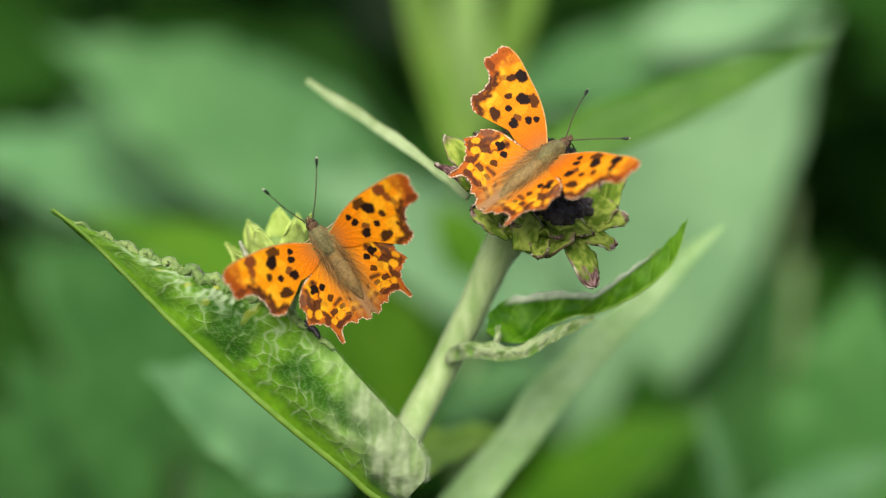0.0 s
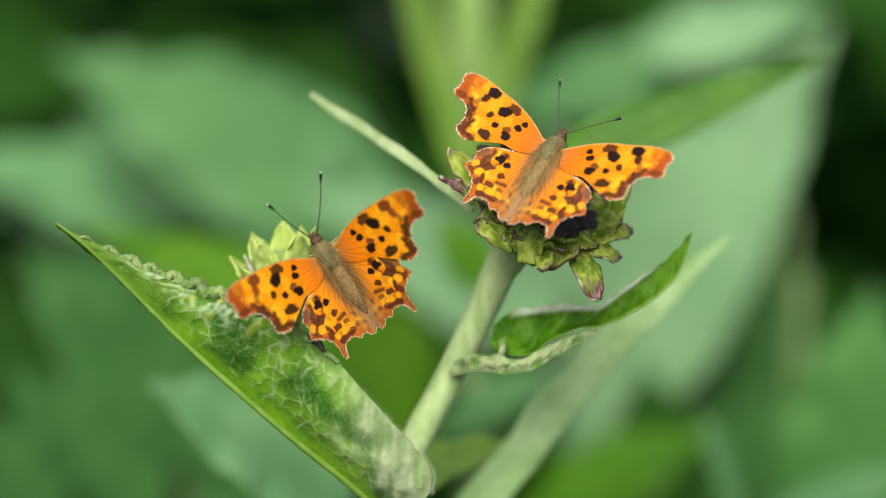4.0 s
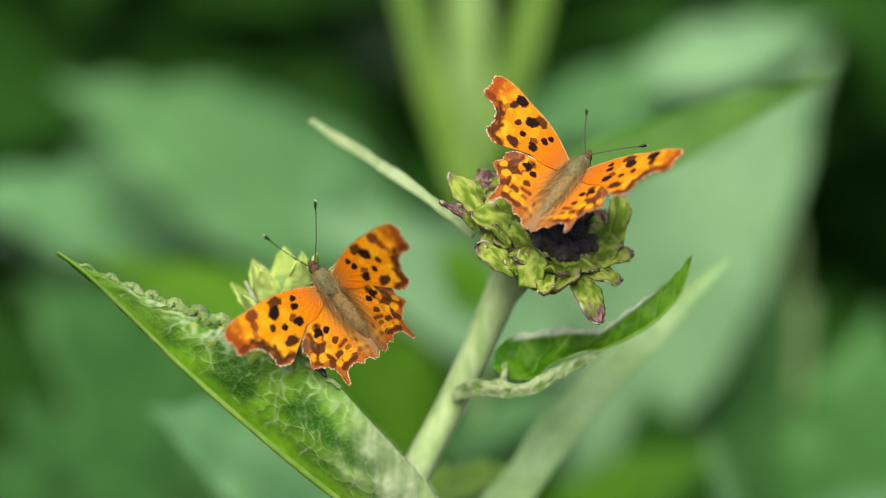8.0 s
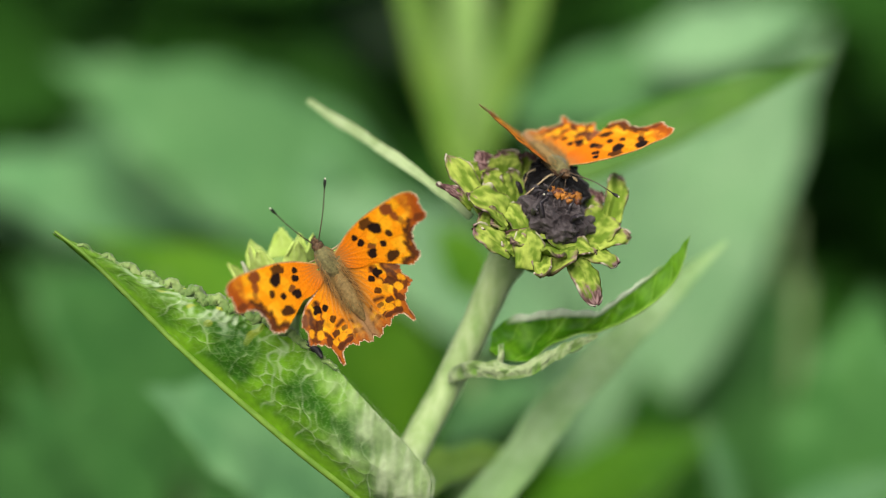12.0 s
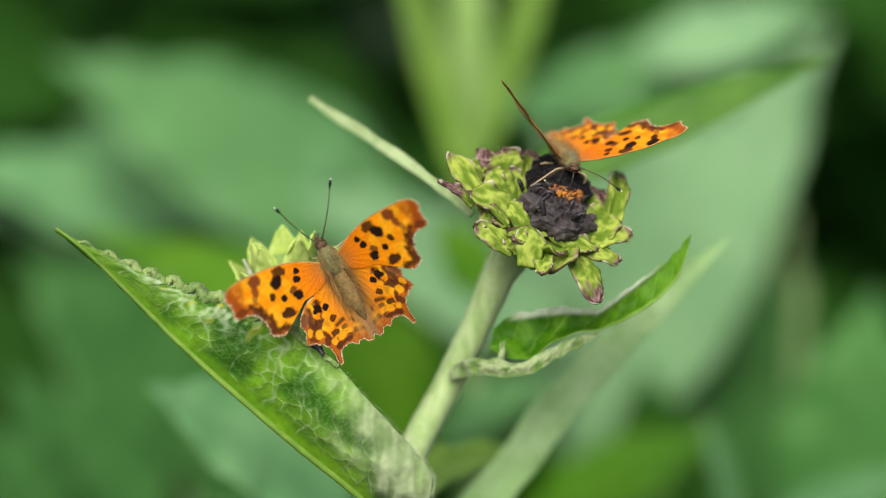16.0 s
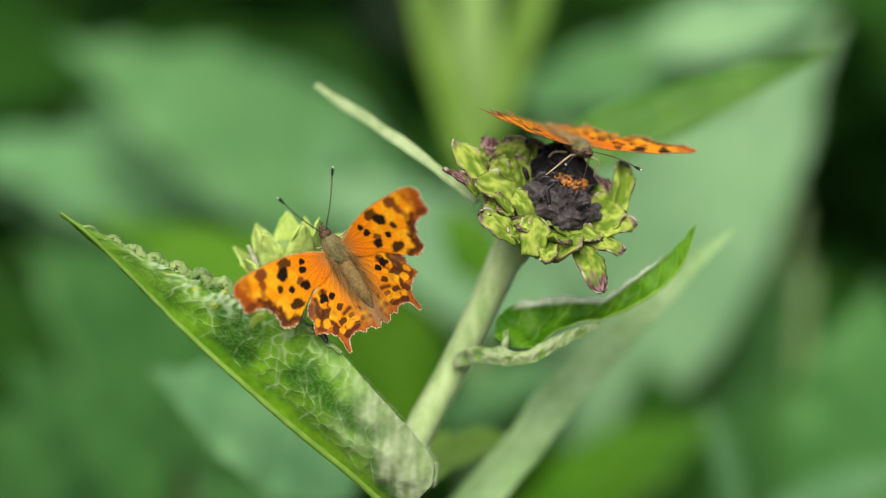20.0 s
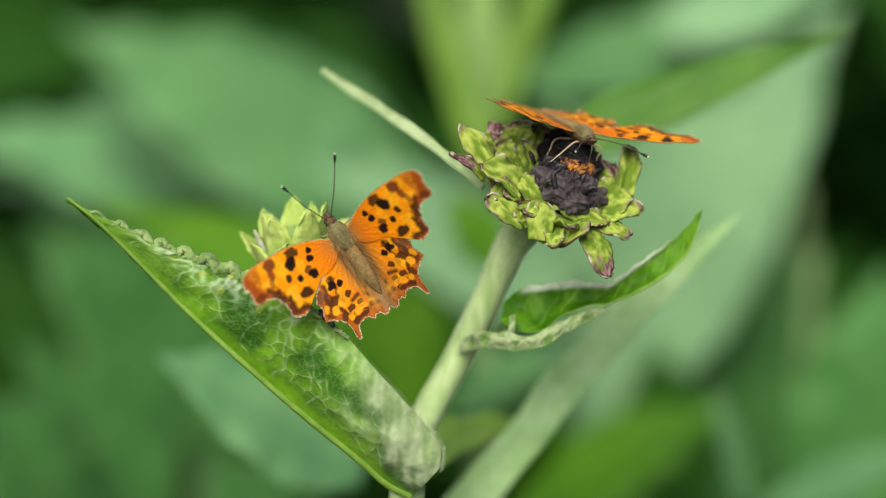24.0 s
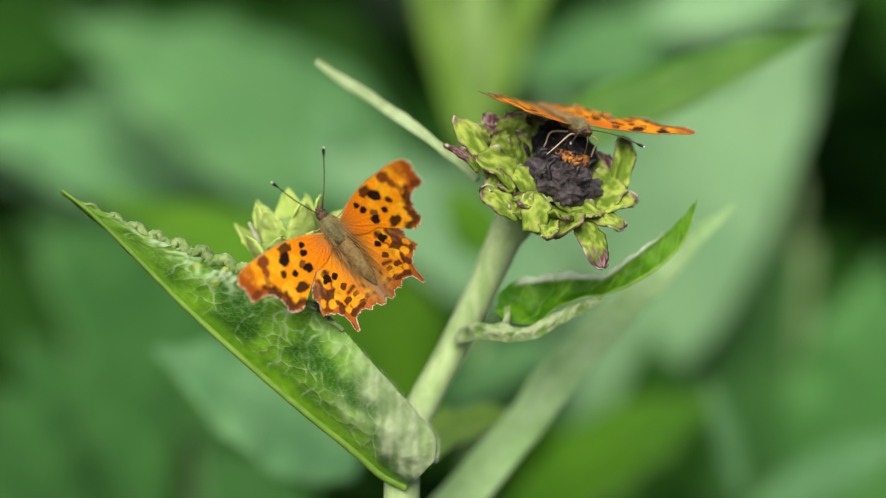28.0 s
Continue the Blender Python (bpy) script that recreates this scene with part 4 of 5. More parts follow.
def build_bud():
    cup = dome("flower_bud", plant, BUD, BUD_AXIS, 0.0075, 0.0068, BRACT, "pale green flower bud wrapped in pointed scales", 0.0003, 5.0,
               lambda q, g, w, a: (0.24, 0.36, 0.1), 40, 24, True)
    rnd = random.Random(3)
    c = np.array(BUD) - np.array(BUD_AXIS) * 0.004
    for k in range(8):
        bract("bract", cup, BUD_AXIS, c, 2 * math.pi * (k + rnd.uniform(-0.15, 0.15)) / 8, rnd.uniform(0.0085, 0.0110), rnd.uniform(0.0040, 0.0048), 0.0072, rnd.uniform(22, 42), rnd.uniform(-22, 4), 0.0, 140 + k, 0.0012, True)
    for k in range(7):
        bract("bract", cup, BUD_AXIS, c, 2 * math.pi * (k + 0.5 + rnd.uniform(-0.15, 0.15)) / 7, rnd.uniform(0.0118, 0.0138), rnd.uniform(0.0036, 0.0043), 0.0056, rnd.uniform(6, 18), rnd.uniform(-22, 0), 0.0, 170 + k, 0.0024, True)
    tube("withered_bract", [rel(-40.5, 416.5, -5.5), rel(-42.6, 415.5, -1.5), rel(-44.0, 415, 1.6)], [0.0006, 0.0008, 0.0003], DRIED, cup, "thin whitish dried scale", 8, 14, 0.2, 0.3)
    tube("withered_bract", [rel(-29.0, 402.6, -15.6), rel(-26.9, 401.4, -17.0), rel(-25.8, 400.6, -18.6)], [0.0009, 0.0008, 0.0003], CROWN_DARK, cup, "dark brown dried scale", 10, 14, 0.2, 0.4)

DRIED = plain("dried_scale", (0.26, 0.28, 0.17), (0.46, 0.47, 0.36), 600, 0.8, 0.3)
build_bud()

# ---- butterflies ----
def clamp(v):
    return max(0.0, min(1.0, v))

def spotted(c, x, y, spots, wobbly, ink):
    for px, py, rx, ry, turn, dark in spots:
        if abs(x - px) > 3 or abs(y - py) > 3:
            continue
        ca, sa = math.cos(turn), math.sin(turn)
        qx, qy = ((x - px) * ca + (y - py) * sa) / rx, (-(x - px) * sa + (y - py) * ca) / ry
        k = dark * clamp((1.15 + 0.3 * wobbly - math.hypot(qx, qy)) / 0.24)
        c = c * (1 - k) + np.array(ink) * k
    return c

INK, UMBER = (0.012, 0.005, 0.004), (0.085, 0.024, 0.010)
FORE_SPOTS = ((8.0, 2.2, 0.72, 0.66, 0, 1), (8.8, 0.7, 0.82, 0.76, 0, 1), (10.0, -2.2, 1.05, 1.15, 0, 1), (11.9, 4.2, 1.5, 1.1, 0.3, 0.9), (13.4, 2.6, 1.45, 1.2, -0.5, 1),
              (17.9, 5.2, 1.45, 1.25, 0.2, 1), (18.5, 3.4, 0.85, 1.2, 0.2, 0.95), (13.4, -1.2, 0.9, 0.66, 0, 1), (15.6, 0.4, 0.6, 0.8, 0.2, 0.95), (13.9, -4.3, 1.7, 1.15, 0.35, 0.95))
FORE_STAINS = ((10.6, -0.8, 0.8, 0.6, 0.2, 0.75), (20.2, -2.6, 0.9, 1.6, 0.1, 0.85), (21.9, -0.9, 1.2, 0.7, -0.2, 0.85), (19.2, -5.2, 0.8, 1.2, 0.1, 0.7), (23.6, 1.2, 1.2, 0.7, 0, 0.6), (19.6, 1.8, 0.6, 0.9, 0, 0.55))
FORE_GLOWS = ((16.0, 3.2, 1.5, 2.4, 0, 0.8), (20.0, 5.6, 0.9, 1.3, 0, 0.9), (16.8, -2.4, 1.8, 1.3, 0, 0.7), (17.2, -5.8, 1.2, 1.0, 0, 0.8), (11.6, 0.6, 1.0, 1.6, 0, 0.6), (15.0, -6.0, 1.2, 0.7, 0, 0.6))
HIND_SPOTS = ((6.4, -7.4, 0.85, 0.8, 0, 1), (8.3, -6.8, 1.1, 0.95, 0, 1), (6.2, -10.4, 0.8, 0.7, 0, 0.9), (8.0, -5.2, 0.9, 0.6, 0, 0.6))
HIND_STAINS = ((9.6, -9.6, 1.4, 0.8, -0.4, 0.95), (11.0, -8.6, 1.0, 0.9, 0, 0.8), (7.6, -13.2, 1.0, 0.65, 0, 0.95), (4.9, -13.4, 0.9, 0.5, 0.2, 0.8), (9.9, -13.6, 0.7, 1.0, 0.3, 0.9),
               (5.6, -16.0, 1.1, 0.5, 0.1, 0.95), (8.2, -16.0, 0.9, 0.6, -0.2, 0.95), (12.4, -11.6, 1.1, 0.6, 0.7, 0.8), (3.0, -15.4, 0.8, 0.45, 0.2, 0.7), (10.5, -17.6, 0.6, 1.0, 0.1, 0.8))
HIND_GLOWS = ((6.4, -14.6, 1.3, 0.7, 0.1, 0.9), (8.8, -14.6, 0.8, 0.7, 0, 0.9), (11.0, -11.4, 0.9, 1.0, 0.6, 0.9), (12.6, -9.9, 0.7, 0.8, 0.5, 0.85), (4.2, -14.8, 0.9, 0.5, 0.2, 0.8), (8.0, -10.8, 1.4, 1.2, 0, 0.6), (7.4, -8.8, 1.0, 0.6, 0, 0.5))

FADED = {"bud": False}

def cells(x, y, cx, cy, count):
    """Phase of the wing's vein cells round a point: 0 on a vein, 1 in the middle of a cell."""
    return abs(math.sin(math.atan2(y - cy, x - cx) * count))

def blend(c, k, other):
    return c * (1 - k) + np.array(other) * k

def fw_colour(x, y, edge, u, side, fleck):
    """Upper side of a fore wing, x outwards and y forwards in mm; edge: distance from the outer margin."""
    n1, n2, n3 = fleck(x, y, 0.45), fleck(x, y, 1.3), fleck(x, y, 3.5)
    deep = 0.0 if FADED["bud"] else 1.0
    c = blend(np.array((0.74 - 0.08 * deep, 0.175 - 0.04 * deep, 0.002)), clamp((x - 4) / 9), (0.91 - 0.08 * deep, 0.305 - 0.06 * deep, 0.003)) * (1 + 0.06 * n1)
    c = spotted(c, x, y, FORE_GLOWS, n2, (0.93 - 0.04 * deep, 0.42 - 0.08 * deep, 0.010))
    cell = cells(x, y, 2.0, 0.0, 7.5)
    # a row of yellow half moons inside a wavy rust-brown border
    k = clamp(1.25 - abs(edge - 3.0 - 0.5 * n1) / 0.75) * clamp(2.4 * cell - 0.9)
    c = blend(c, 0.9 * k, (0.97, 0.45, 0.02))
    k = clamp((1.9 - 0.7 * cell + 1.2 * n2 - edge) / 0.55)
    c = blend(c, 0.9 * k, (0.27, 0.062, 0.010))
    k = clamp(1.35 - abs(edge - 1.5 - 0.7 * n2) / 0.75) * clamp(1.25 + 1.4 * n1)
    c = blend(c, 0.95 * k, (0.050, 0.014, 0.006))
    k = clamp((x + 0.30 * y - 21.8 + 1.2 * n1) / 1.5) * clamp(0.95 + 0.5 * n2)
    c = blend(c, 0.8 * k, (0.42, 0.085, 0.008))
    c = spotted(c, x, y, [(px, py, rx * 1.15, ry * 1.15, turn, min(1.0, 1.15 * k2)) for px, py, rx, ry, turn, k2 in FORE_STAINS], 1.6 * n2, UMBER)
    rough = 1.25 * n2 + 0.5 * n3
    if FADED["bud"]:
        c = spotted(c, x, y, FORE_SPOTS[:5] + FORE_SPOTS[7:], rough, INK)
        c = spotted(c, x, y, FORE_SPOTS[5:7], rough, (0.22, 0.055, 0.012))
    else:
        c = spotted(c, x, y, FORE_SPOTS, rough, INK)
    vein = abs(math.sin(math.atan2(y + 0.3, x) * 11 + 0.4))
    if vein < 0.06 and x > 6:
        c = c * 0.84
    fan = 0.5 + 0.5 * math.sin(math.atan2(y, x) * 48 + 3 * n1)
    c = blend(c, clamp(1.3 - math.hypot(x, y) / (3.8 + 2.2 * fan)), (0.36, 0.17, 0.045))
    if side == "outer" and edge < 0.24 + 0.24 * n3:
        c = np.array((0.72, 0.56, 0.38)) if n3 > -0.1 else np.array((0.16, 0.09, 0.06))
    if side == "costa":
        c = np.array((0.52, 0.29, 0.10)) * (1 + 0.5 * n3)
    return np.maximum(c * (1 + 0.10 * n3), 0.002)

def hw_colour(x, y, edge, u, side, fleck):
    n1, n2, n3 = fleck(x + 40, y, 0.45), fleck(x + 40, y, 1.3), fleck(x + 40, y, 3.5)
    c = (np.array((0.89, 0.275, 0.004)) if FADED["bud"] else np.array((0.80, 0.22, 0.003))) * (1 + 0.08 * n1)
    cell = cells(x, y, 2.5, -4.5, 6.5)
    # from within: dark blotches, yellow half moons, a broken dark arch, a rusty border, a pale fringe
    k = clamp(1.3 - abs(edge - 4.9 - 0.8 * n1) / 0.8) * clamp(2.8 * cell - 0.8 + 1.2 * n2)
    c = blend(c, 0.95 * k, (0.085, 0.022, 0.008))
    k = clamp(1.35 - abs(edge - 3.4 - 0.3 * n1) / 0.6) * clamp(2.6 * cell - 0.7)
    c = blend(c, 0.95 * k, (0.93, 0.46, 0.014))
    k = clamp(1.3 - abs(edge - 2.1 - 0.5 * (cell - 0.5) - 0.4 * n2) / 0.62) * clamp(1.1 + 1.3 * n1)
    c = blend(c, 0.95 * k, (0.085, 0.022, 0.008))
    k = clamp((1.7 + 0.5 * n2 - edge) / 0.5)
    c = blend(c, 0.85 * k, (0.38, 0.088, 0.012))
    c = spotted(c, x, y, [(px, py, rx * 1.1, ry * 1.15, *r) for px, py, rx, ry, *r in HIND_STAINS], 1.7 * n2, UMBER)
    c = spotted(c, x, y, HIND_GLOWS, 1.2 * n2, (0.92, 0.40, 0.012))
    k = clamp(1.6 - math.hypot((x - 12.2) / 1.5, (y + 6.7) / 1.5) + 0.4 * n2)
    c = blend(c, 0.8 * k, (0.13, 0.062, 0.038))
    c = spotted(c, x, y, HIND_SPOTS, 1.5 * n2 + 0.4 * n3, INK)
    # Tan hair streaks by the body, darkened to paint the abdomen's side shadow.
    streak = 0.5 + 0.5 * math.sin(math.atan2(x + 2, 1 - y) * 62 + 4 * n1)
    k = clamp(1.5 - math.hypot(x - 0.4, (y + 5) * 0.26) / (3.1 + 1.0 * streak))
    c = blend(c, k, np.array((0.15, 0.075, 0.020)) + streak * np.array((0.26, 0.13, 0.035)))
    c = blend(c, clamp((1.5 - x) / 0.9) * clamp((-y - 9) / 4), (0.34, 0.19, 0.085))
    k = clamp((0.65 - edge) / 0.3) * clamp(0.4 + 1.5 * n2)
    c = blend(c, 0.7 * k, (0.16, 0.055, 0.022))
    if edge < 0.17 + 0.2 * n3:
        c = np.array((0.62, 0.46, 0.30)) if n3 > -0.1 else np.array((0.2, 0.11, 0.07))
    return np.maximum(c * (1 + 0.10 * n3), 0.002)

def under_colour(x, y, edge, u, side, fleck):
    n1, n2, n3 = fleck(x + 90, y, 0.35), fleck(x + 90, y, 1.1), fleck(x + 90, y, 4.0)
    f = max(0, min(1, 0.5 + 0.8 * n1 + 0.5 * n2))
    # Mottled brown, reddened to paint in light that glows through the wing.
    c = np.array((0.11, 0.034, 0.010)) * (1 - f) + np.array((0.36, 0.12, 0.025)) * f
    return np.maximum(c * (1 + 0.4 * n3), 0.004)

def fleck(x, y, scale):
    return noise.noise(Vector((x * scale + 3.1, y * scale - 7.7, 0.4)))

FORE = [(1.8, 0.8), (6.6, 3.7), (11.9, 5.7), (17.8, 6.8), (21.8, 7.3), (24.7, 6.8), (25.8, 5.4), (25.3, 3.6), (25.5, 1.0), (24.3, 0.2), (22.3, -0.2), (20.7, -1.4), (19.8, -4.1), (20.0, -6.0), (18.7, -7.2), (16.9, -7.7), (15.4, -6.9), (14.2, -5.5), (12.3, -4.5), (9.4, -4.1), (6.2, -4.1), (3.1, -3.1), (1.6, -2.2)]
HIND = [(1.2, -1.2), (4.5, -3.0), (7.5, -3.9), (10.0, -4.4), (12.2, -5.6), (13.7, -7.4), (13.4, -9.1), (14.5, -11.4), (13.1, -12.4), (11.4, -13.8), (10.4, -16.0), (10.5, -19.0), (9.6, -19.5), (8.7, -17.4), (7.2, -16.9), (5.6, -17.2), (4.5, -18.3), (3.0, -18.1), (1.3, -19.6), (-0.3, -18.4), (-0.3, -12.0), (0.2, -5.0)]

def wing_cells(outline, heart, outer, colour, camber):
    """A wing as a fan of fine cells from its hinge; outer: first and last outline point of the scalloped margin."""
    n, rings = 400, 112
    o = spline(outline, n)
    span = len(outline) - 1
    pos = np.linspace(0, span, n)
    for i in range(n):
        if outer[0] < pos[i] < outer[1]:
            o[i] += unit(o[i] - heart) * (0.14 * math.sin(pos[i] * 9.0) + 0.10 * noise.noise(Vector((pos[i] * 3.1, 2.0, span))))
    heart = np.array(heart, dtype=float)
    us = np.linspace(0.02, 1, rings) ** 0.8
    top, tc, bc = np.zeros((rings, n, 3)), np.zeros((rings, n, 4)), np.zeros((rings, n, 4))
    marg = o[(pos > outer[0]) & (pos < outer[1])]
    coast = o[pos <= outer[0]]
    for j in range(n):
        ray = o[j] - heart
        for i, u in enumerate(us):
            p = heart + ray * u
            near = math.sqrt(((marg - p) ** 2).sum(1).min())
            ribs = abs(math.sin(math.atan2(ray[1], ray[0]) * 13)) ** 6
            z = camber * (math.hypot(*p) / 20) ** 2 + 0.10 * ribs * (u - u * u) * 2 + 0.25 * noise.noise(Vector((p[0] * 0.25, p[1] * 0.25, 5.0))) * u
            side = "outer"
            if math.sqrt(((coast - p) ** 2).sum(1).min()) < 0.3 and pos[j] < outer[0]:
                side = "costa"
                tc[i, j, :3] = colour(p[0], p[1], 0.1, u, side, fleck)
            else:
                tc[i, j, :3] = colour(p[0], p[1], near, u, side, fleck)
            bc[i, j, :3] = under_colour(p[0], p[1], near, u, side, fleck)
            top[i, j] = (p[0], p[1], z)
    tc[..., 3] = bc[..., 3] = 1
    return top, tc, bc

def wing_mesh(name, cells_of, mirror):
    top, tc, bc = cells_of
    rings, n = top.shape[:2]
    top = top * np.array((mirror, 1, 1))
    low = top - np.array((0, 0, 0.16))
    low[-1] = top[-1] - np.array((0, 0, 0.05))
    verts = np.concatenate([top.reshape(-1, 3), low.reshape(-1, 3)]) * MM
    k, faces = rings * n, []
    for i in range(rings - 1):
        for j in range(n - 1):
            a = i * n + j
            q = (a, a + n, a + n + 1, a + 1)
            faces.append(q if mirror > 0 else q[::-1])
            w = (k + a, k + a + 1, k + a + n + 1, k + a + n)
            faces.append(w if mirror > 0 else w[::-1])
    rim = [(i, 0) for i in range(rings)] + [(rings - 1, j) for j in range(1, n)] + [(i, n - 1) for i in range(rings - 2, -1, -1)]
    for (i, j), (i2, j2) in zip(rim, rim[1:] + rim[:1]):
        q = (i * n + j, k + i * n + j, k + i2 * n + j2, i2 * n + j2)
        faces.append(q if mirror < 0 else q[::-1])
    me = bpy.data.meshes.new(name)
    me.from_pydata([tuple(v) for v in verts], [], faces)
    me.materials.append(WING)
    me.polygons.foreach_set("use_smooth", np.ones(len(me.polygons), dtype=bool))
    a = me.attributes.new("pattern", "FLOAT_COLOR", "POINT")
    a.data.foreach_set("color", np.concatenate([tc.reshape(-1, 4), bc.reshape(-1, 4)]).astype(np.float32).ravel())
    me.update()
    return me

HINGE = 2.2
def shifted(points):
    return [(x - HINGE, y) for x, y in points]

def in_wing(f):
    return lambda x, y, *rest: f(x + HINGE, y, *rest)

WINGS = {}
for who in ("bud", "head"):
    FADED["bud"] = who == "bud"
    fore = wing_cells(shifted(FORE), (-0.4, -0.3), (5.2, 15.2), in_wing(fw_colour), 0.5)
    hind = wing_cells(shifted(HIND), (-0.9, -2.2), (4.2, 19.0), in_wing(hw_colour), 0.3)
    for mirror, word in ((1, "right"), (-1, "left")):
        WINGS[who, "fore", word] = wing_mesh("forewing", fore, mirror)
        WINGS[who, "hind", word] = wing_mesh("hindwing", hind, mirror)

def ball(name, parent, centre, radii, mat, label="", seg=24, rings=16, seed=0.0, lump=0.0):
    bm = bmesh.new()
    bmesh.ops.create_uvsphere(bm, u_segments=seg, v_segments=rings, radius=1)
    for v in bm.verts:
        k = 1 + lump * noise.noise(v.co * 3 + Vector((seed, 0, 0)))
        v.co = Vector((centre[0] + v.co.x * radii[0] * k, centre[1] + v.co.y * radii[1] * k, centre[2] + v.co.z * radii[2] * k)) * MM
    me = bpy.data.meshes.new(name)
    bm.to_mesh(me); bm.free()
    me.polygons.foreach_set("use_smooth", np.ones(len(me.polygons), dtype=bool))
    me.materials.append(mat)
    ob = new(name, me)
    ob.parent = parent
    return tagged(ob, label) if label else ob

def abdomen_mesh(parent):
    n, sides = 48, 24
    verts, faces = [], []
    for i in range(n):
        s = i / (n - 1)
        r = 1.55 * (0.75 + 0.5 * math.sin(math.pi * min(1, s * 0.9 + 0.1))) * (1 - s ** 4) ** 0.5 * (1 + 0.012 * math.cos(s * 8 * 2 * math.pi))
        r = max(r * 0.95, 0.05)
        for k in range(sides):
            w = 2 * math.pi * k / sides
            verts.append(Vector((r * math.cos(w), -2.0 - 13.4 * s, -0.7 - 0.7 * s + r * 0.95 * math.sin(w))) * MM)
    for i in range(n - 1):
        for k in range(sides):
            j = (k + 1) % sides
            faces.append((i * sides + k, i * sides + j, (i + 1) * sides + j, (i + 1) * sides + k))
    faces.append(tuple(range(sides - 1, -1, -1)))
    faces.append(tuple((n - 1) * sides + k for k in range(sides)))
    return solid("abdomen", verts, faces, [ABDOMEN], parent, "brown downy ringed abdomen")

def hair_tufts(parent, seed):
    """Fine hairs on the thorax and along the roots of the hind wings."""
    rnd = random.Random(seed)
    verts, faces = [], []
    def strand(p, d, length, w):
        d = unit(d); s = unit(np.cross(d, [rnd.uniform(-1, 1), rnd.uniform(-1, 1), 1.0]))
        droop = np.array((0, -0.3, 0.0))
        a, m, e = np.array(p), np.array(p) + d * length * 0.55, np.array(p) + d * length + droop * length * 0.5
        k = len(verts)
        verts.extend([(a - s * w) * MM, (a + s * w) * MM, (m + s * w * 0.7) * MM, (m - s * w * 0.7) * MM, e * MM])
        faces.extend([(k, k + 1, k + 2, k + 3), (k + 3, k + 2, k + 4)])
    for _ in range(520):
        w, y = rnd.uniform(-0.3, math.pi + 0.3), rnd.uniform(-3.6, 3.2)
        if abs(w - math.pi / 2) < 0.55 and y > -2.4:
            continue
        r = math.sqrt(max(0.05, 1 - (y / 4.2) ** 2))
        p = (2.15 * r * math.cos(w), y, -0.6 + 1.95 * r * math.sin(w))
        strand(p, (math.cos(w) * 0.5, -1.0, 0.45 * math.sin(w)), rnd.uniform(0.9, 2.0), 0.03)
    for _ in range(260):
        w, y = rnd.uniform(0.2, math.pi - 0.2), rnd.uniform(-11.5, -3.0)
        p = (1.7 * math.cos(w), y, -1.0 + 1.6 * math.sin(w))
        strand(p, (math.cos(w) * 0.5, -1.0, 0.12 * math.sin(w)), rnd.uniform(0.7, 1.5), 0.03)
    tints = [0 if rnd.random() < 0.6 else 1 for _ in range(len(faces) // 2)]
    return solid("body_hair", verts, faces, [HAIR, OLIVE_HAIR], parent, "tawny and olive hair", [q for q in tints for _ in (0, 1)], smooth=False)

def wing_hair(parent, side, seed):
    """Long hairs that fan out from the root of a hind wing and lie along it."""
    rnd = random.Random(seed)
    verts, faces = [], []
    for _ in range(190):
        y = -0.4 - 9.5 * rnd.random() ** 1.4
        x0 = rnd.uniform(-0.9, 0.7)
        fan = rnd.uniform(0.05, 0.6) * (1 + y / 16)
        d = unit([side * fan, -1.0, 0.02]); l = rnd.uniform(1.8, 4.6) * (1 + y / 30)
        n = np.array([-d[1], d[0], 0.0]) * 0.022
        z0 = rnd.uniform(0.3, 0.75)
        a, m, e = np.array((side * x0, y, z0)), np.array((side * x0, y, z0)) + d * l * 0.5 + (0, 0, 0.12), np.array((side * x0, y, z0 * 0.5 + 0.12)) + d * l
        k = len(verts)
        verts.extend([(a - n) * MM, (a + n) * MM, (m + n * 0.8) * MM, (m - n * 0.8) * MM, e * MM])
        faces.extend([(k, k + 1, k + 2, k + 3), (k + 3, k + 2, k + 4)])
    tints = [0 if rnd.random() < 0.7 else 1 for _ in range(len(faces) // 2)]
    return solid("wing_hair", verts, faces, [HAIR, BREAST], parent, "tawny and brown hair", [q for q in tints for _ in (0, 1)], smooth=False)

WING_SETS = {}  # left fore, left hind, right fore, right hind

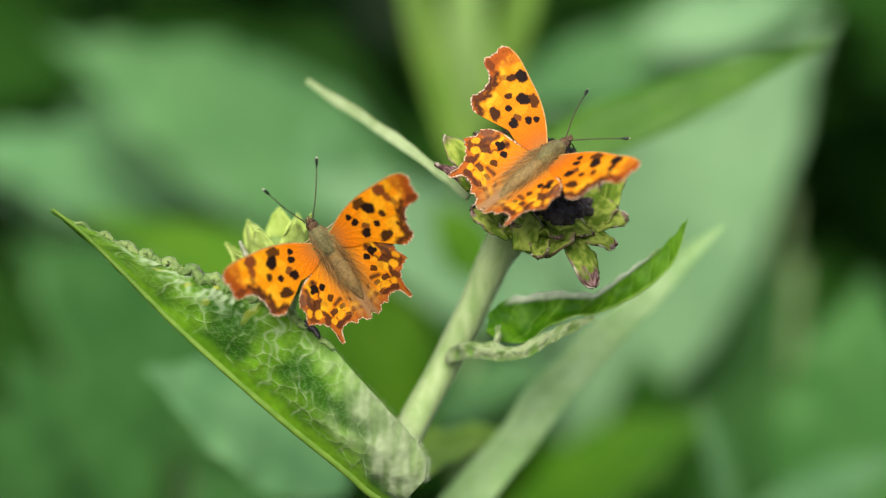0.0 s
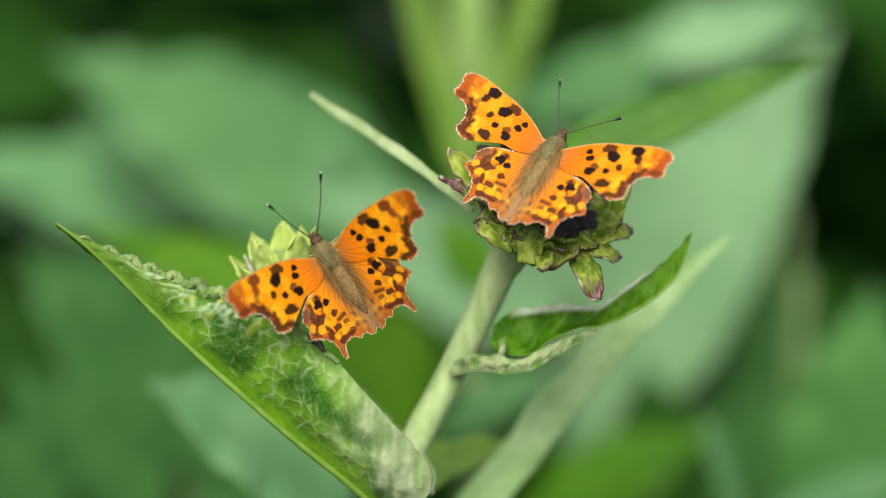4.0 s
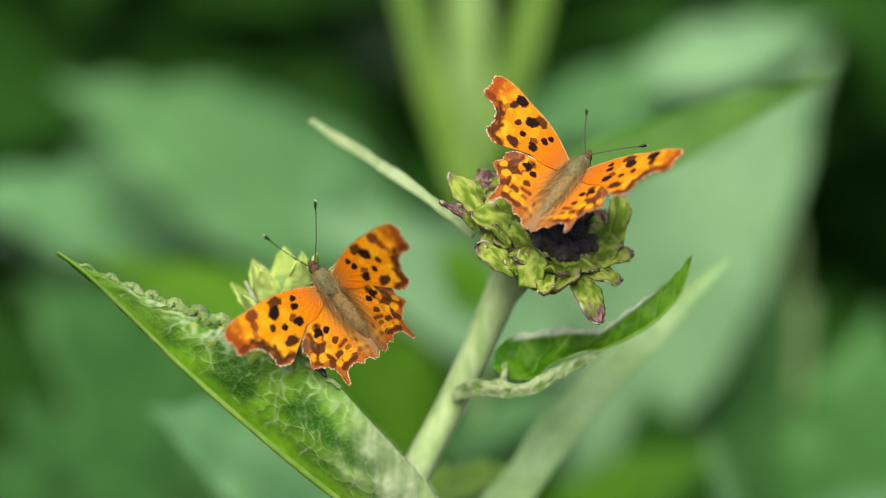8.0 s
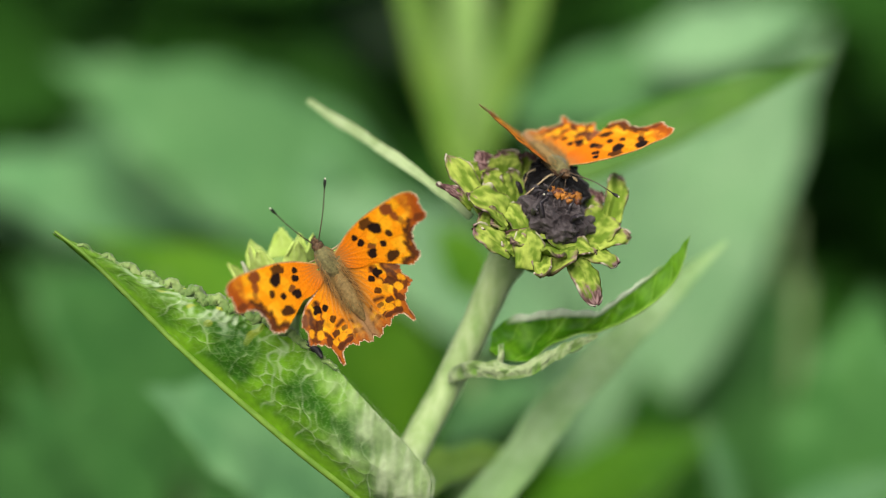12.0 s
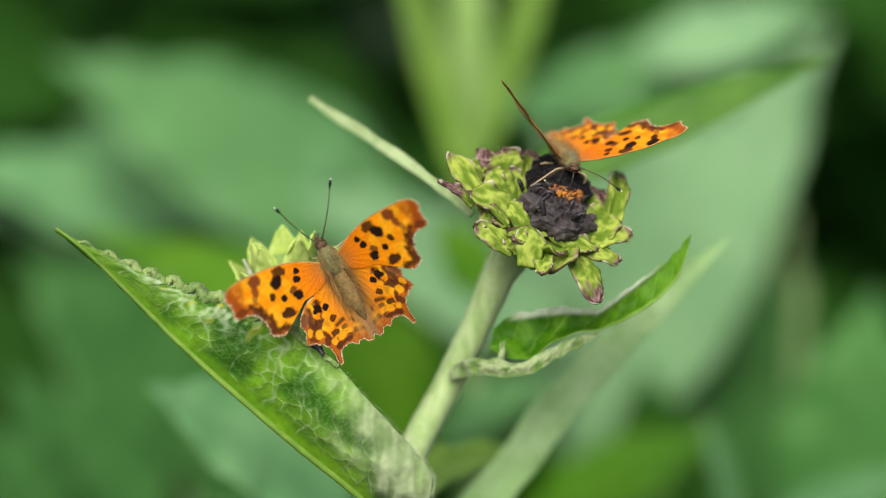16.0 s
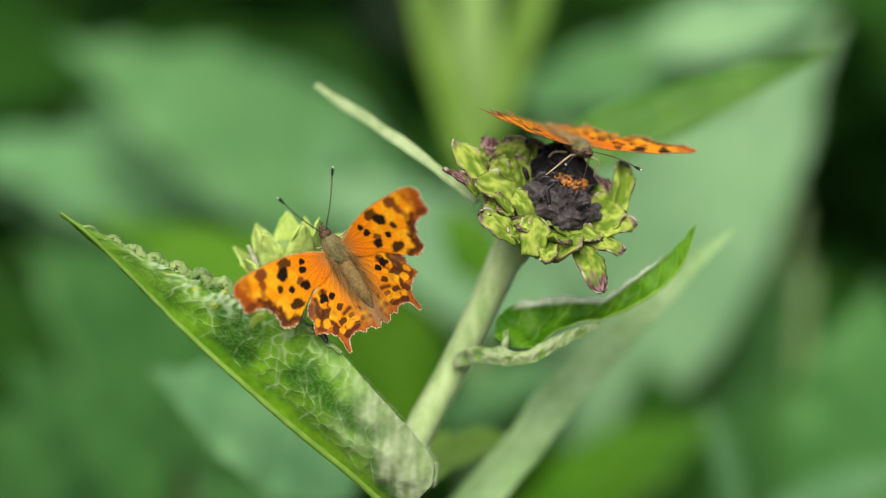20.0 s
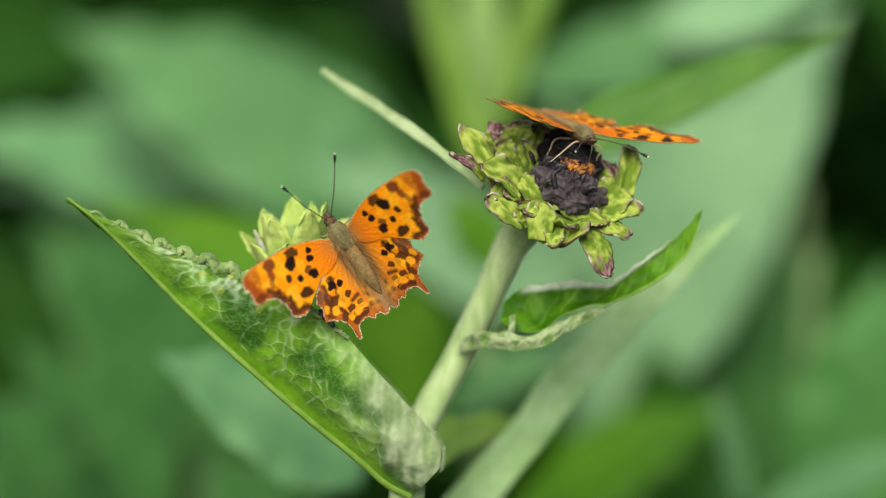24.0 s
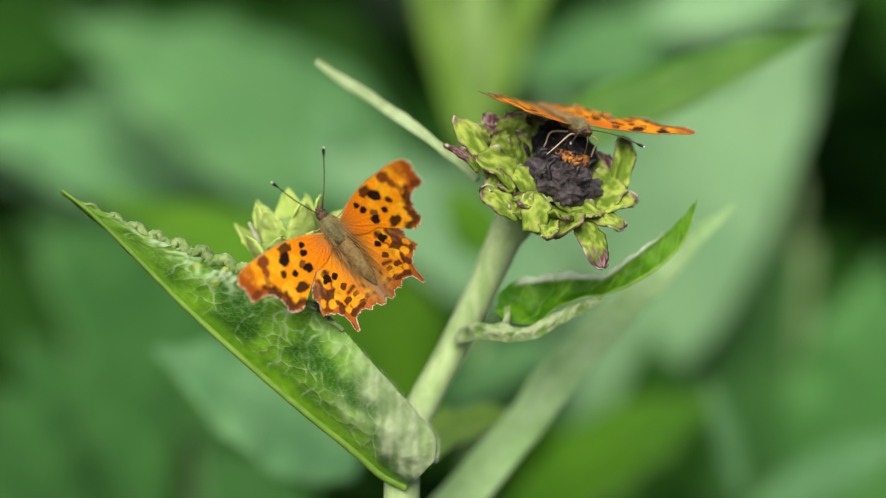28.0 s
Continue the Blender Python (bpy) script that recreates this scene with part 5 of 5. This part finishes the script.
def butterfly(who, label, legs, antennae, seed):
    b = thing("butterfly", label, "butterfly", "comma butterflies on the plant")
    thorax = ball("thorax", b, (0, 0, -0.6), (2.15, 3.9, 2.0), DOWN, "olive-brown downy thorax", 32, 22, seed, 0.12)
    thorax.data.materials.append(BREAST)
    for p in thorax.data.polygons:
        if p.center.z < -0.0008 - 0.0003 * math.sin(p.center.y * 2500) or p.center.y > 0.0035:
            p.material_index = 1
    abdomen_mesh(b)
    head = ball("head", b, (0, 3.85, -0.75), (1.25, 1.15, 1.1), HEAD_DOWN, "small brown downy head", 20, 14, seed, 0.25)
    for s in (-1, 1):
        ball("eye", head, (0.72 * s, 4.15, -0.75), (0.56, 0.66, 0.66), EYE, "dark glossy eye", 16, 12)
        tube("palp", [Vector((0.3 * s, 4.3, -0.8)) * MM, Vector((0.36 * s, 5.1, -0.55)) * MM, Vector((0.16 * s, 6.1, -0.3)) * MM], [0.00052, 0.00046, 0.00008], HEAD_DOWN, head, "", 8, 8, 0.1, 0.3)
    for s, (x, y, z) in zip((-1, 1), antennae):
        root, tip = Vector((0.42 * s, 4.5, -0.1)), Vector((x, y, z))
        mid = (root + tip) / 2 + Vector((0.3 * s, 0, 0.5))
        d = (tip - mid).normalized()
        feeler = tube("antenna", [root * MM, mid * MM, tip * MM], [0.00014, 0.00011, 0.00012], FEELER, head, "thin dark ringed antenna", 8, 30, 0.0, 0.25)
        tube("club", [(tip - d * 1.6) * MM, (tip - d * 0.6) * MM, (tip + d * 0.2) * MM], [0.00014, 0.00036, 0.00024], CLUB, feeler, "black antenna club", 10, 10)
        ball("pale_tip", feeler, tuple(tip + d * 0.28), (0.2, 0.2, 0.2), PALE_TIP, "pale antenna tip", 10, 8)
    tube("proboscis", [Vector((0, 4.7, -1.2)) * MM, Vector((0.2, 5.4, -3.2)) * MM, Vector((0.3, 5.0, -6.4)) * MM], [0.00014, 0.00012, 0.00009], FEELER, head, "thin brown sucking tube", 8, 14)
    for root, knee, foot in legs:
        tube("leg", [Vector(root) * MM, Vector(knee) * MM, Vector(knee) * 0.45 * MM + Vector(foot) * 0.55 * MM, Vector(foot) * MM], [0.00024, 0.0002, 0.00016, 0.0001], LEG, b, "thin tan jointed leg", 8, 22)
    hair_tufts(b, seed)
    for word, s in (("left", -1), ("right", 1)):
        for kind, low in (("fore", 0.0), ("hind", -0.3)):
            w = new(kind + "wing", WINGS[who, kind, word])
            w.parent = b
            w.location = (HINGE * s * MM, 0, low * MM)
            if kind == "hind":
                wing_hair(w, s, seed * 3 + s)
            WING_SETS.setdefault(b.name, []).append(w)
            tagged(w, "orange wing with black spots and a ragged brown margin" if kind == "fore" else "orange and brown scalloped hind wing")
    return b

BUD_LEGS = [((1.2, 1.5, -2), (2.8, 1.2, -3.6), (3.8, 0.8, -7.0)), ((-1.2, 1.5, -2), (-2.8, 1.2, -3.6), (-3.8, 0.8, -7.0)), ((1.2, -1.0, -2), (3.8, -3.0, -2.8), (3.6, -5.0, -7.0)), ((-1.2, -1.0, -2), (-3.8, -3.0, -2.8), (-4.0, -5.4, -7.0))]
HEAD_LEGS = [((1.2, 1.5, -2), (3.2, 2.6, -1.9), (8.4, 3.4, -6.2)), ((-1.2, 1.5, -2), (-3.6, 2.8, -2.6), (-3.8, 1.2, -7.2)), ((1.2, -1.0, -2), (5.2, -1.6, -2.4), (7.4, -1.0, -7.0)), ((-1.2, -1.0, -2), (-4.2, -3.0, -2.8), (-5.0, -4.6, -7.0))]
bud_butterfly = butterfly("bud", "orange butterfly with black spots, wings spread, on a green bud", BUD_LEGS, ((-3.6, 16.4, 4.6), (8.7, 15.2, 1.1)), 1.0)
head_butterfly = butterfly("head", "orange butterfly with ragged black-spotted wings on a spent flower head", HEAD_LEGS, ((-6.8, 16.0, -0.5), (9.0, 13.6, -1.0)), 2.0)

# ---- plants behind ----
def broad_leaf(parent, base, tip, width, face, top, seed, sag=0.0, fold=12, label="", under=None):
    """A big broad leaf from base to tip, its upper side turned towards face."""
    b, t = Vector(base), Vector(tip)
    f = Vector(face).normalized()
    length = (t - b).length
    w = [0.25, 0.75, 1.0, 0.97, 0.82, 0.55, 0.22, 0.01]
    return leaf("leaf", parent, top, under or BROAD_PALE, label,
                spine=[b, b.lerp(t, 0.35) + f * length * sag, b.lerp(t, 0.7) + f * length * sag, t],
                up=f, near=[width * q for q in w], far=[width * q for q in w], fold_near=fold, fold_far=fold, curl_near=-14, curl_far=-14,
                ruffle=width * 0.05, puff=width * 0.02, veins=10, ns=44, nw=9, thick=0.0006, seed=seed, waves=5)

BROAD_PALE = leaf_material("broad_leaf_underside", (0.15, 0.27, 0.11), (0.22, 0.36, 0.17), (0.3, 0.42, 0.24), 0.4, 0.6, 60, 0.4)

def back_plant(label, foot, height, leaves, lean=(0, 0)):
    """A plant behind: its stem from the ground and its broad leaves, each given by base, tip, half width, facing, skin."""
    p = thing("background_plant", label, "plant", "plants behind", place=(foot[0], foot[1], 0))
    o = Vector(p.location)
    tube("stem", [(0, 0, 0), (lean[0] * 0.4, lean[1] * 0.4, height * 0.5), (lean[0], lean[1], height)], [0.008, 0.007, 0.003], STEM_FAR, p, "", 10, 20, 0.05)
    for k, (base, tip, width, face, skin, *rest) in enumerate(leaves):
        broad_leaf(p, Vector(base) - o, Vector(tip) - o, width, face, skin, seed=1 + k * 1.7 + foot[0], sag=rest[0] if rest else 0.05, fold=rest[1] if len(rest) > 1 else 12)
    return p

back_plant("broad pale green leaves reaching out", (-0.12, 0.81), 1.0, [
    (at(-14, 900, 16), at(-182, 880, 97), 0.050, way(0.0, -0.75, 0.65), BROAD, 0.03, 4),
    (at(-63, 960, 6), at(-250, 900, 51), 0.037, way(0.1, -0.7, 0.7), BROAD_TEAL, 0.03, 6),
    (at(-20, 940, -6), at(-235, 930, 26), 0.030, way(0.0, -0.7, 0.7), BROAD_TEAL, 0.03, 6),
    (at(-50, 890, 42), at(-180, 910, 66), 0.044, way(0.0, -0.75, 0.65), BROAD_TEAL, 0.03, 4),
    (at(-34, 700, -16), at(-132, 680, 13), 0.0155, way(0.05, -0.8, 0.6), BROAD_YOUNG2, -0.02, 6),
    (at(-92, 860, -86), at(-184, 820, 5), 0.042, way(0.0, -0.7, 0.7), BROAD_MID, 0.05, 10),
    (at(-27, 560, -69), at(-85, 540, -33), 0.021, way(-0.1, -0.65, 0.75), BROAD_TEAL, 0.05, 10),
])
back_plant("tall plant with upright yellow-green leaves", (0.01, 0.72), 1.0, [
    (at(9, 740, 24), at(-31, 740, 175), 0.006, way(-0.2, -0.8, 0.5), BROAD_YOUNG, 0.02, 10),
    (at(10, 735, 31), at(56, 740, 179), 0.006, way(0.2, -0.8, 0.5), BROAD_YOUNG, 0.02, 10),
    (at(9, 760, 18), at(7, 770, 191), 0.009, way(0.1, -0.85, 0.5), BROAD_SOFT, 0.02, 10),
    (at(-13, 700, -74), at(-43, 680, -4), 0.029, way(-0.1, -0.6, 0.8), BROAD_YOUNG2, 0.05, 10),
    (at(14, 640, -9), at(-3, 640, 15), 0.011, way(0.0, -0.6, 0.8), BROAD_YOUNG2, 0.05, 10),
])
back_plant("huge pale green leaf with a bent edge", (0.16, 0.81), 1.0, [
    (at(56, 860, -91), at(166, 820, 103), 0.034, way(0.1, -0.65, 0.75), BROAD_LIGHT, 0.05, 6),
    # The big leaf's shaded fold, painted as a darker green leaf of its own.
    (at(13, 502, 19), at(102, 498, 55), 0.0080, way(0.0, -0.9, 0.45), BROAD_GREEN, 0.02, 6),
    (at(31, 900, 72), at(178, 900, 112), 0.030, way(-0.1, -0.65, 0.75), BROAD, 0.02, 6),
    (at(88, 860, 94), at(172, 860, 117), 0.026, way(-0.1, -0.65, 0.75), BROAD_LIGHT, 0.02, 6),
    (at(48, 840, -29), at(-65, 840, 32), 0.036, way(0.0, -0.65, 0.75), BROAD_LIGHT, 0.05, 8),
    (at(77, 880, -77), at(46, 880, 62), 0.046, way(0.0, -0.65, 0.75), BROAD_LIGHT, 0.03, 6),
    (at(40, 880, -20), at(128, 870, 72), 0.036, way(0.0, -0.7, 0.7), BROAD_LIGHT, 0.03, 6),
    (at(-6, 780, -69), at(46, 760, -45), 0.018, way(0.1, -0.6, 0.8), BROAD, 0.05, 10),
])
back_plant("mid green leafy plant, half shade painted into its darkest leaf", (0.17, 0.90), 1.0, [
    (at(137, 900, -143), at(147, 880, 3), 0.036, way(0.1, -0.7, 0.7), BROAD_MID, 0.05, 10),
    (at(98, 840, -122), at(84, 820, -43), 0.022, way(-0.2, -0.7, 0.7), BROAD_SHADED, 0.05, 12),
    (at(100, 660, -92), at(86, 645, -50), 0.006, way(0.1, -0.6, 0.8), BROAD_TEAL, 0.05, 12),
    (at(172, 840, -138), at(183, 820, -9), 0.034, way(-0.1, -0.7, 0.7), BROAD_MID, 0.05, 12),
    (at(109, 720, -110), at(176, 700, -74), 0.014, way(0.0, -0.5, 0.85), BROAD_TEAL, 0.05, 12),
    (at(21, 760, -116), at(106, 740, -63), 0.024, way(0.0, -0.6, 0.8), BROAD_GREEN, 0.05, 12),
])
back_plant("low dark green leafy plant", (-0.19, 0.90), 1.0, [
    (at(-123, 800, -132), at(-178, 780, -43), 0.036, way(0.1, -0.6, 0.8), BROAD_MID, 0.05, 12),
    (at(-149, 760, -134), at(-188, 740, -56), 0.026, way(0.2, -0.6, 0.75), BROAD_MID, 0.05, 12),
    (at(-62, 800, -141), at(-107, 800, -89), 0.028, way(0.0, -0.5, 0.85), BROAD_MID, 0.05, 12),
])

def thicket():
    """A far bank of leaves that closes the view, shade painted into its colour."""
    rnd = random.Random(8)
    verts, faces, flat, rib = [], [], [], []
    for _ in range(3200):
        y = rnd.uniform(1.25, 3.4)
        c = np.array((rnd.uniform(-1.5, 1.5) * y * 0.55, y, rnd.uniform(0.0, 1.15 + 0.12 * (y - 1.7))))
        l, w = rnd.uniform(0.12, 0.3), rnd.uniform(0.03, 0.08)
        d = unit([rnd.uniform(-1, 1), rnd.uniform(-0.9, 0.2), rnd.uniform(-0.7, 0.7)])
        up = unit(np.array((rnd.uniform(-0.6, 0.6), rnd.uniform(-0.8, 0.2), 1.0)))
        s = unit(np.cross(d, up)); n = np.cross(s, d)
        k0 = len(verts)
        for i in range(6):
            q = i / 5
            ww = w * math.sin(math.pi * (0.08 + 0.9 * q)) ** 0.8
            for v in (-1, 0, 1):
                verts.append(c + d * l * (q - 0.5) + s * ww * v + n * (0.15 * l * q * (1 - q) * 4 + 0.25 * ww * abs(v)))
                flat.append((q * l, v * ww, rnd.random())); rib.append((v == 0, v == 0, v == 0, 1))
        for i in range(5):
            for j in range(2):
                a = k0 + i * 3 + j
                faces.append((a, a + 1, a + 4, a + 3))
    ob = solid("leaf_thicket", verts, faces, [BROAD_SHADED], None, "", None, [("flat", "FLOAT_VECTOR", flat), ("rib", "FLOAT_COLOR", rib)])
    tagged(ob, "dense bank of leaves, shade painted into their dark green", "foliage", kind="stuff")

thicket()


# ---- what moves ----
def flight(b, rows):
    """rows: seconds; place in metres; turn in degrees; lift of the left and right wings and forward swing of the left and right fore wings, in degrees."""
    walk(b, [(t, PLAN @ pose(x, y, z, rx, ry, rz)) for t, x, y, z, rx, ry, rz, *_ in rows])
    lf, lh, rf, rh = WING_SETS[b.name]
    h = HINGE * MM
    walk(lf, [(r[0], pose(-h, 0, 0, 0, r[7], 0) @ pose(0, 0, 0, 0, 0, -r[9])) for r in rows])
    walk(lh, [(r[0], pose(-h, 0, -0.0003, 0, r[7], 0)) for r in rows])
    walk(rf, [(r[0], pose(h, 0, 0, 0, -r[8], 0) @ pose(0, 0, 0, 0, 0, r[10])) for r in rows])
    walk(rh, [(r[0], pose(h, 0, -0.0003, 0, -r[8], 0)) for r in rows])

def motions():
    flight(head_butterfly, [
        (0.0, 0.0223, 0.3995, 0.0203, 48.2, 34.2, -43.0, 20, 23, 6, 1),
        (1.0, 0.0228, 0.3995, 0.0203, 43.7, 32.1, -48.8, 20, 15, 6, 1),
        (2.0, 0.0219, 0.3995, 0.0212, 46.1, 28.5, -41.2, 21, 25, 8, 0),
        (3.0, 0.0202, 0.3993, 0.0234, 54.9, 19.8, -30.7, 29, 33, 10, -0),
        (3.5, 0.0210, 0.3998, 0.0231, 57.1, 22.4, -28.4, 12, 8, 6, 3),
        (5.5, 0.0222, 0.3983, 0.0264, 61.8, 7.1, 9.6, -5, 11, 4, 3),
        (6.0, 0.0228, 0.3985, 0.0268, 58.3, 4.3, 13.2, 15, 23, -1, 0),
        (7.0, 0.0262, 0.3990, 0.0243, 62.6, 20.2, -7.7, 21, 24, -1, 0),
        (8.0, 0.0270, 0.4017, 0.0248, 46.0, 23.7, -24.3, 24, 30, 0, -4),
        (8.5, 0.0288, 0.4011, 0.0237, 28.9, 35.2, -50.6, 24, 35, 3, -4),
        (9.0, 0.0298, 0.4011, 0.0217, 16.6, 43.8, -67.4, 10, 22, 2, -1),
        (9.5, 0.0294, 0.4017, 0.0216, 5.0, 48.5, -89.0, 10, 40, 0, 1),
        (10.0, 0.0272, 0.4032, 0.0215, -4.8, 47.7, -108.1, 17, 50, 1, -2),
        (10.5, 0.0274, 0.4048, 0.0222, -13.4, 28.4, -127.7, 23, 35, -1, -32),
        (11.0, 0.0258, 0.4075, 0.0213, -19.2, 21.6, -134.4, 25, 30, -0, -29),
        (12.0, 0.0243, 0.4120, 0.0224, -26.5, 0.7, -157.2, 24, 34, -2, -1),
        (12.5, 0.0254, 0.4120, 0.0222, -22.5, 2.3, -161.3, 27, 38, 2, 1),
        (14.5, 0.0258, 0.4117, 0.0220, -20.4, 2.6, -163.5, 8, 34, -0, -3),
        (15.0, 0.0261, 0.4115, 0.0217, -19.4, -0.7, -160.5, 6, 29, -1, -2),
        (16.0, 0.0264, 0.4120, 0.0230, -23.1, -6.1, -164.0, 30, 41, 3, 3),
        (16.5, 0.0269, 0.4120, 0.0225, -21.7, -4.5, -161.9, 37, 48, 3, 2),
        (17.0, 0.0269, 0.4117, 0.0236, -18.5, -2.0, -163.3, 11, 31, 3, 2),
        (18.0, 0.0268, 0.4115, 0.0237, -17.5, -2.2, -162.5, 9, 29, 2, 1),
        (18.5, 0.0269, 0.4115, 0.0238, -16.1, -2.3, -161.6, 6, 23, 1, 0),
        (20.0, 0.0275, 0.4115, 0.0235, -18.0, -1.9, -158.2, 2, 15, -3, -1),
        (21.0, 0.0275, 0.4113, 0.0223, -20.0, -0.1, -157.6, 2, 18, -3, 1),
        (21.5, 0.0273, 0.4112, 0.0219, -22.3, 0.3, -156.1, 6, 24, -1, -1),
        (23.5, 0.0268, 0.4110, 0.0231, -18.3, -2.4, -152.2, 3, 12, 5, -3),
        (25.0, 0.0264, 0.4107, 0.0227, -17.9, -0.8, -154.6, 2, 14, 8, -2),
        (26.0, 0.0273, 0.4105, 0.0230, -19.4, -1.6, -155.6, -1, 12, -2, -1),
        (28.0, 0.0268, 0.4101, 0.0228, -17.0, -0.8, -153.4, 1, 13, 5, -4),
    ])
    flight(bud_butterfly, [
        (0.0, -0.0250, 0.3998, 0.0015, 102.7, -34.4, -0.4, 37, 31, 5, -5),
        (1.0, -0.0250, 0.3995, 0.0013, 102.5, -34.3, -0.1, 36, 31, 4, -5),
        (2.0, -0.0250, 0.3995, 0.0014, 103.3, -34.3, -0.6, 34, 34, 3, -6),
        (3.0, -0.0251, 0.3994, 0.0013, 103.5, -34.2, -0.7, 35, 33, 3, -6),
        (3.5, -0.0250, 0.3995, 0.0012, 103.3, -34.2, -0.7, 35, 31, 3, -6),
        (5.5, -0.0252, 0.3994, 0.0013, 102.7, -34.6, -0.5, 37, 30, 3, -6),
        (6.0, -0.0254, 0.3995, 0.0011, 103.0, -35.4, -0.6, 38, 29, 4, -6),
        (7.0, -0.0254, 0.3996, 0.0008, 103.5, -36.1, -0.7, 35, 32, 3, -4),
        (7.5, -0.0255, 0.3997, 0.0010, 103.9, -36.1, -0.9, 38, 30, 4, -4),
        (8.0, -0.0255, 0.3997, 0.0009, 104.5, -36.6, -1.8, 30, 42, 1, -5),
        (8.5, -0.0254, 0.4000, 0.0015, 101.4, -35.2, 0.1, 46, 25, 8, -3),
        (9.0, -0.0252, 0.3999, 0.0013, 101.6, -34.8, -0.2, 40, 31, 5, -2),
        (10.0, -0.0247, 0.4000, 0.0013, 101.9, -34.3, -0.7, 39, 31, 5, -3),
        (11.0, -0.0248, 0.4001, 0.0013, 102.8, -33.4, -1.5, 40, 28, 6, -3),
        (12.0, -0.0245, 0.3999, 0.0013, 103.7, -31.2, -2.0, 39, 25, 7, -3),
        (12.5, -0.0245, 0.3999, 0.0014, 104.6, -30.5, -2.4, 40, 23, 7, -3),
        (14.5, -0.0242, 0.3998, 0.0013, 107.8, -29.3, -5.1, 36, 25, 5, -3),
        (15.0, -0.0244, 0.3997, 0.0010, 108.7, -29.3, -5.0, 33, 28, 4, -3),
        (16.0, -0.0242, 0.3998, 0.0010, 107.9, -29.1, -3.9, 34, 29, 4, -2),
        (17.0, -0.0240, 0.3998, 0.0009, 106.6, -30.1, -2.6, 33, 31, 3, -3),
        (18.0, -0.0240, 0.3995, 0.0006, 106.5, -31.0, -2.6, 32, 33, 2, -2),
        (19.0, -0.0241, 0.3995, 0.0006, 106.5, -31.4, -2.5, 33, 33, 2, -2),
        (20.0, -0.0241, 0.3995, 0.0006, 106.5, -31.9, -2.3, 34, 33, 2, -2),
        (21.0, -0.0239, 0.3998, 0.0007, 106.4, -32.1, -1.9, 35, 33, 2, -2),
        (21.5, -0.0241, 0.3995, 0.0006, 106.2, -32.4, -1.9, 33, 35, -0, -2),
        (23.5, -0.0242, 0.3997, 0.0003, 105.6, -33.9, -1.5, 34, 35, 1, -2),
        (24.0, -0.0243, 0.3997, 0.0002, 105.4, -34.3, -1.4, 35, 34, 1, -2),
        (25.0, -0.0243, 0.3998, 0.0001, 105.5, -35.5, -1.5, 35, 35, 1, -1),
        (26.0, -0.0244, 0.3999, 0.0001, 105.4, -36.1, -1.4, 35, 34, 1, -2),
        (27.0, -0.0247, 0.3996, 0.0000, 105.4, -36.9, -1.5, 34, 35, 1, -2),
        (28.0, -0.0247, 0.3996, -0.0001, 105.2, -37.1, -1.4, 35, 34, 1, -2),
    ])

motions()
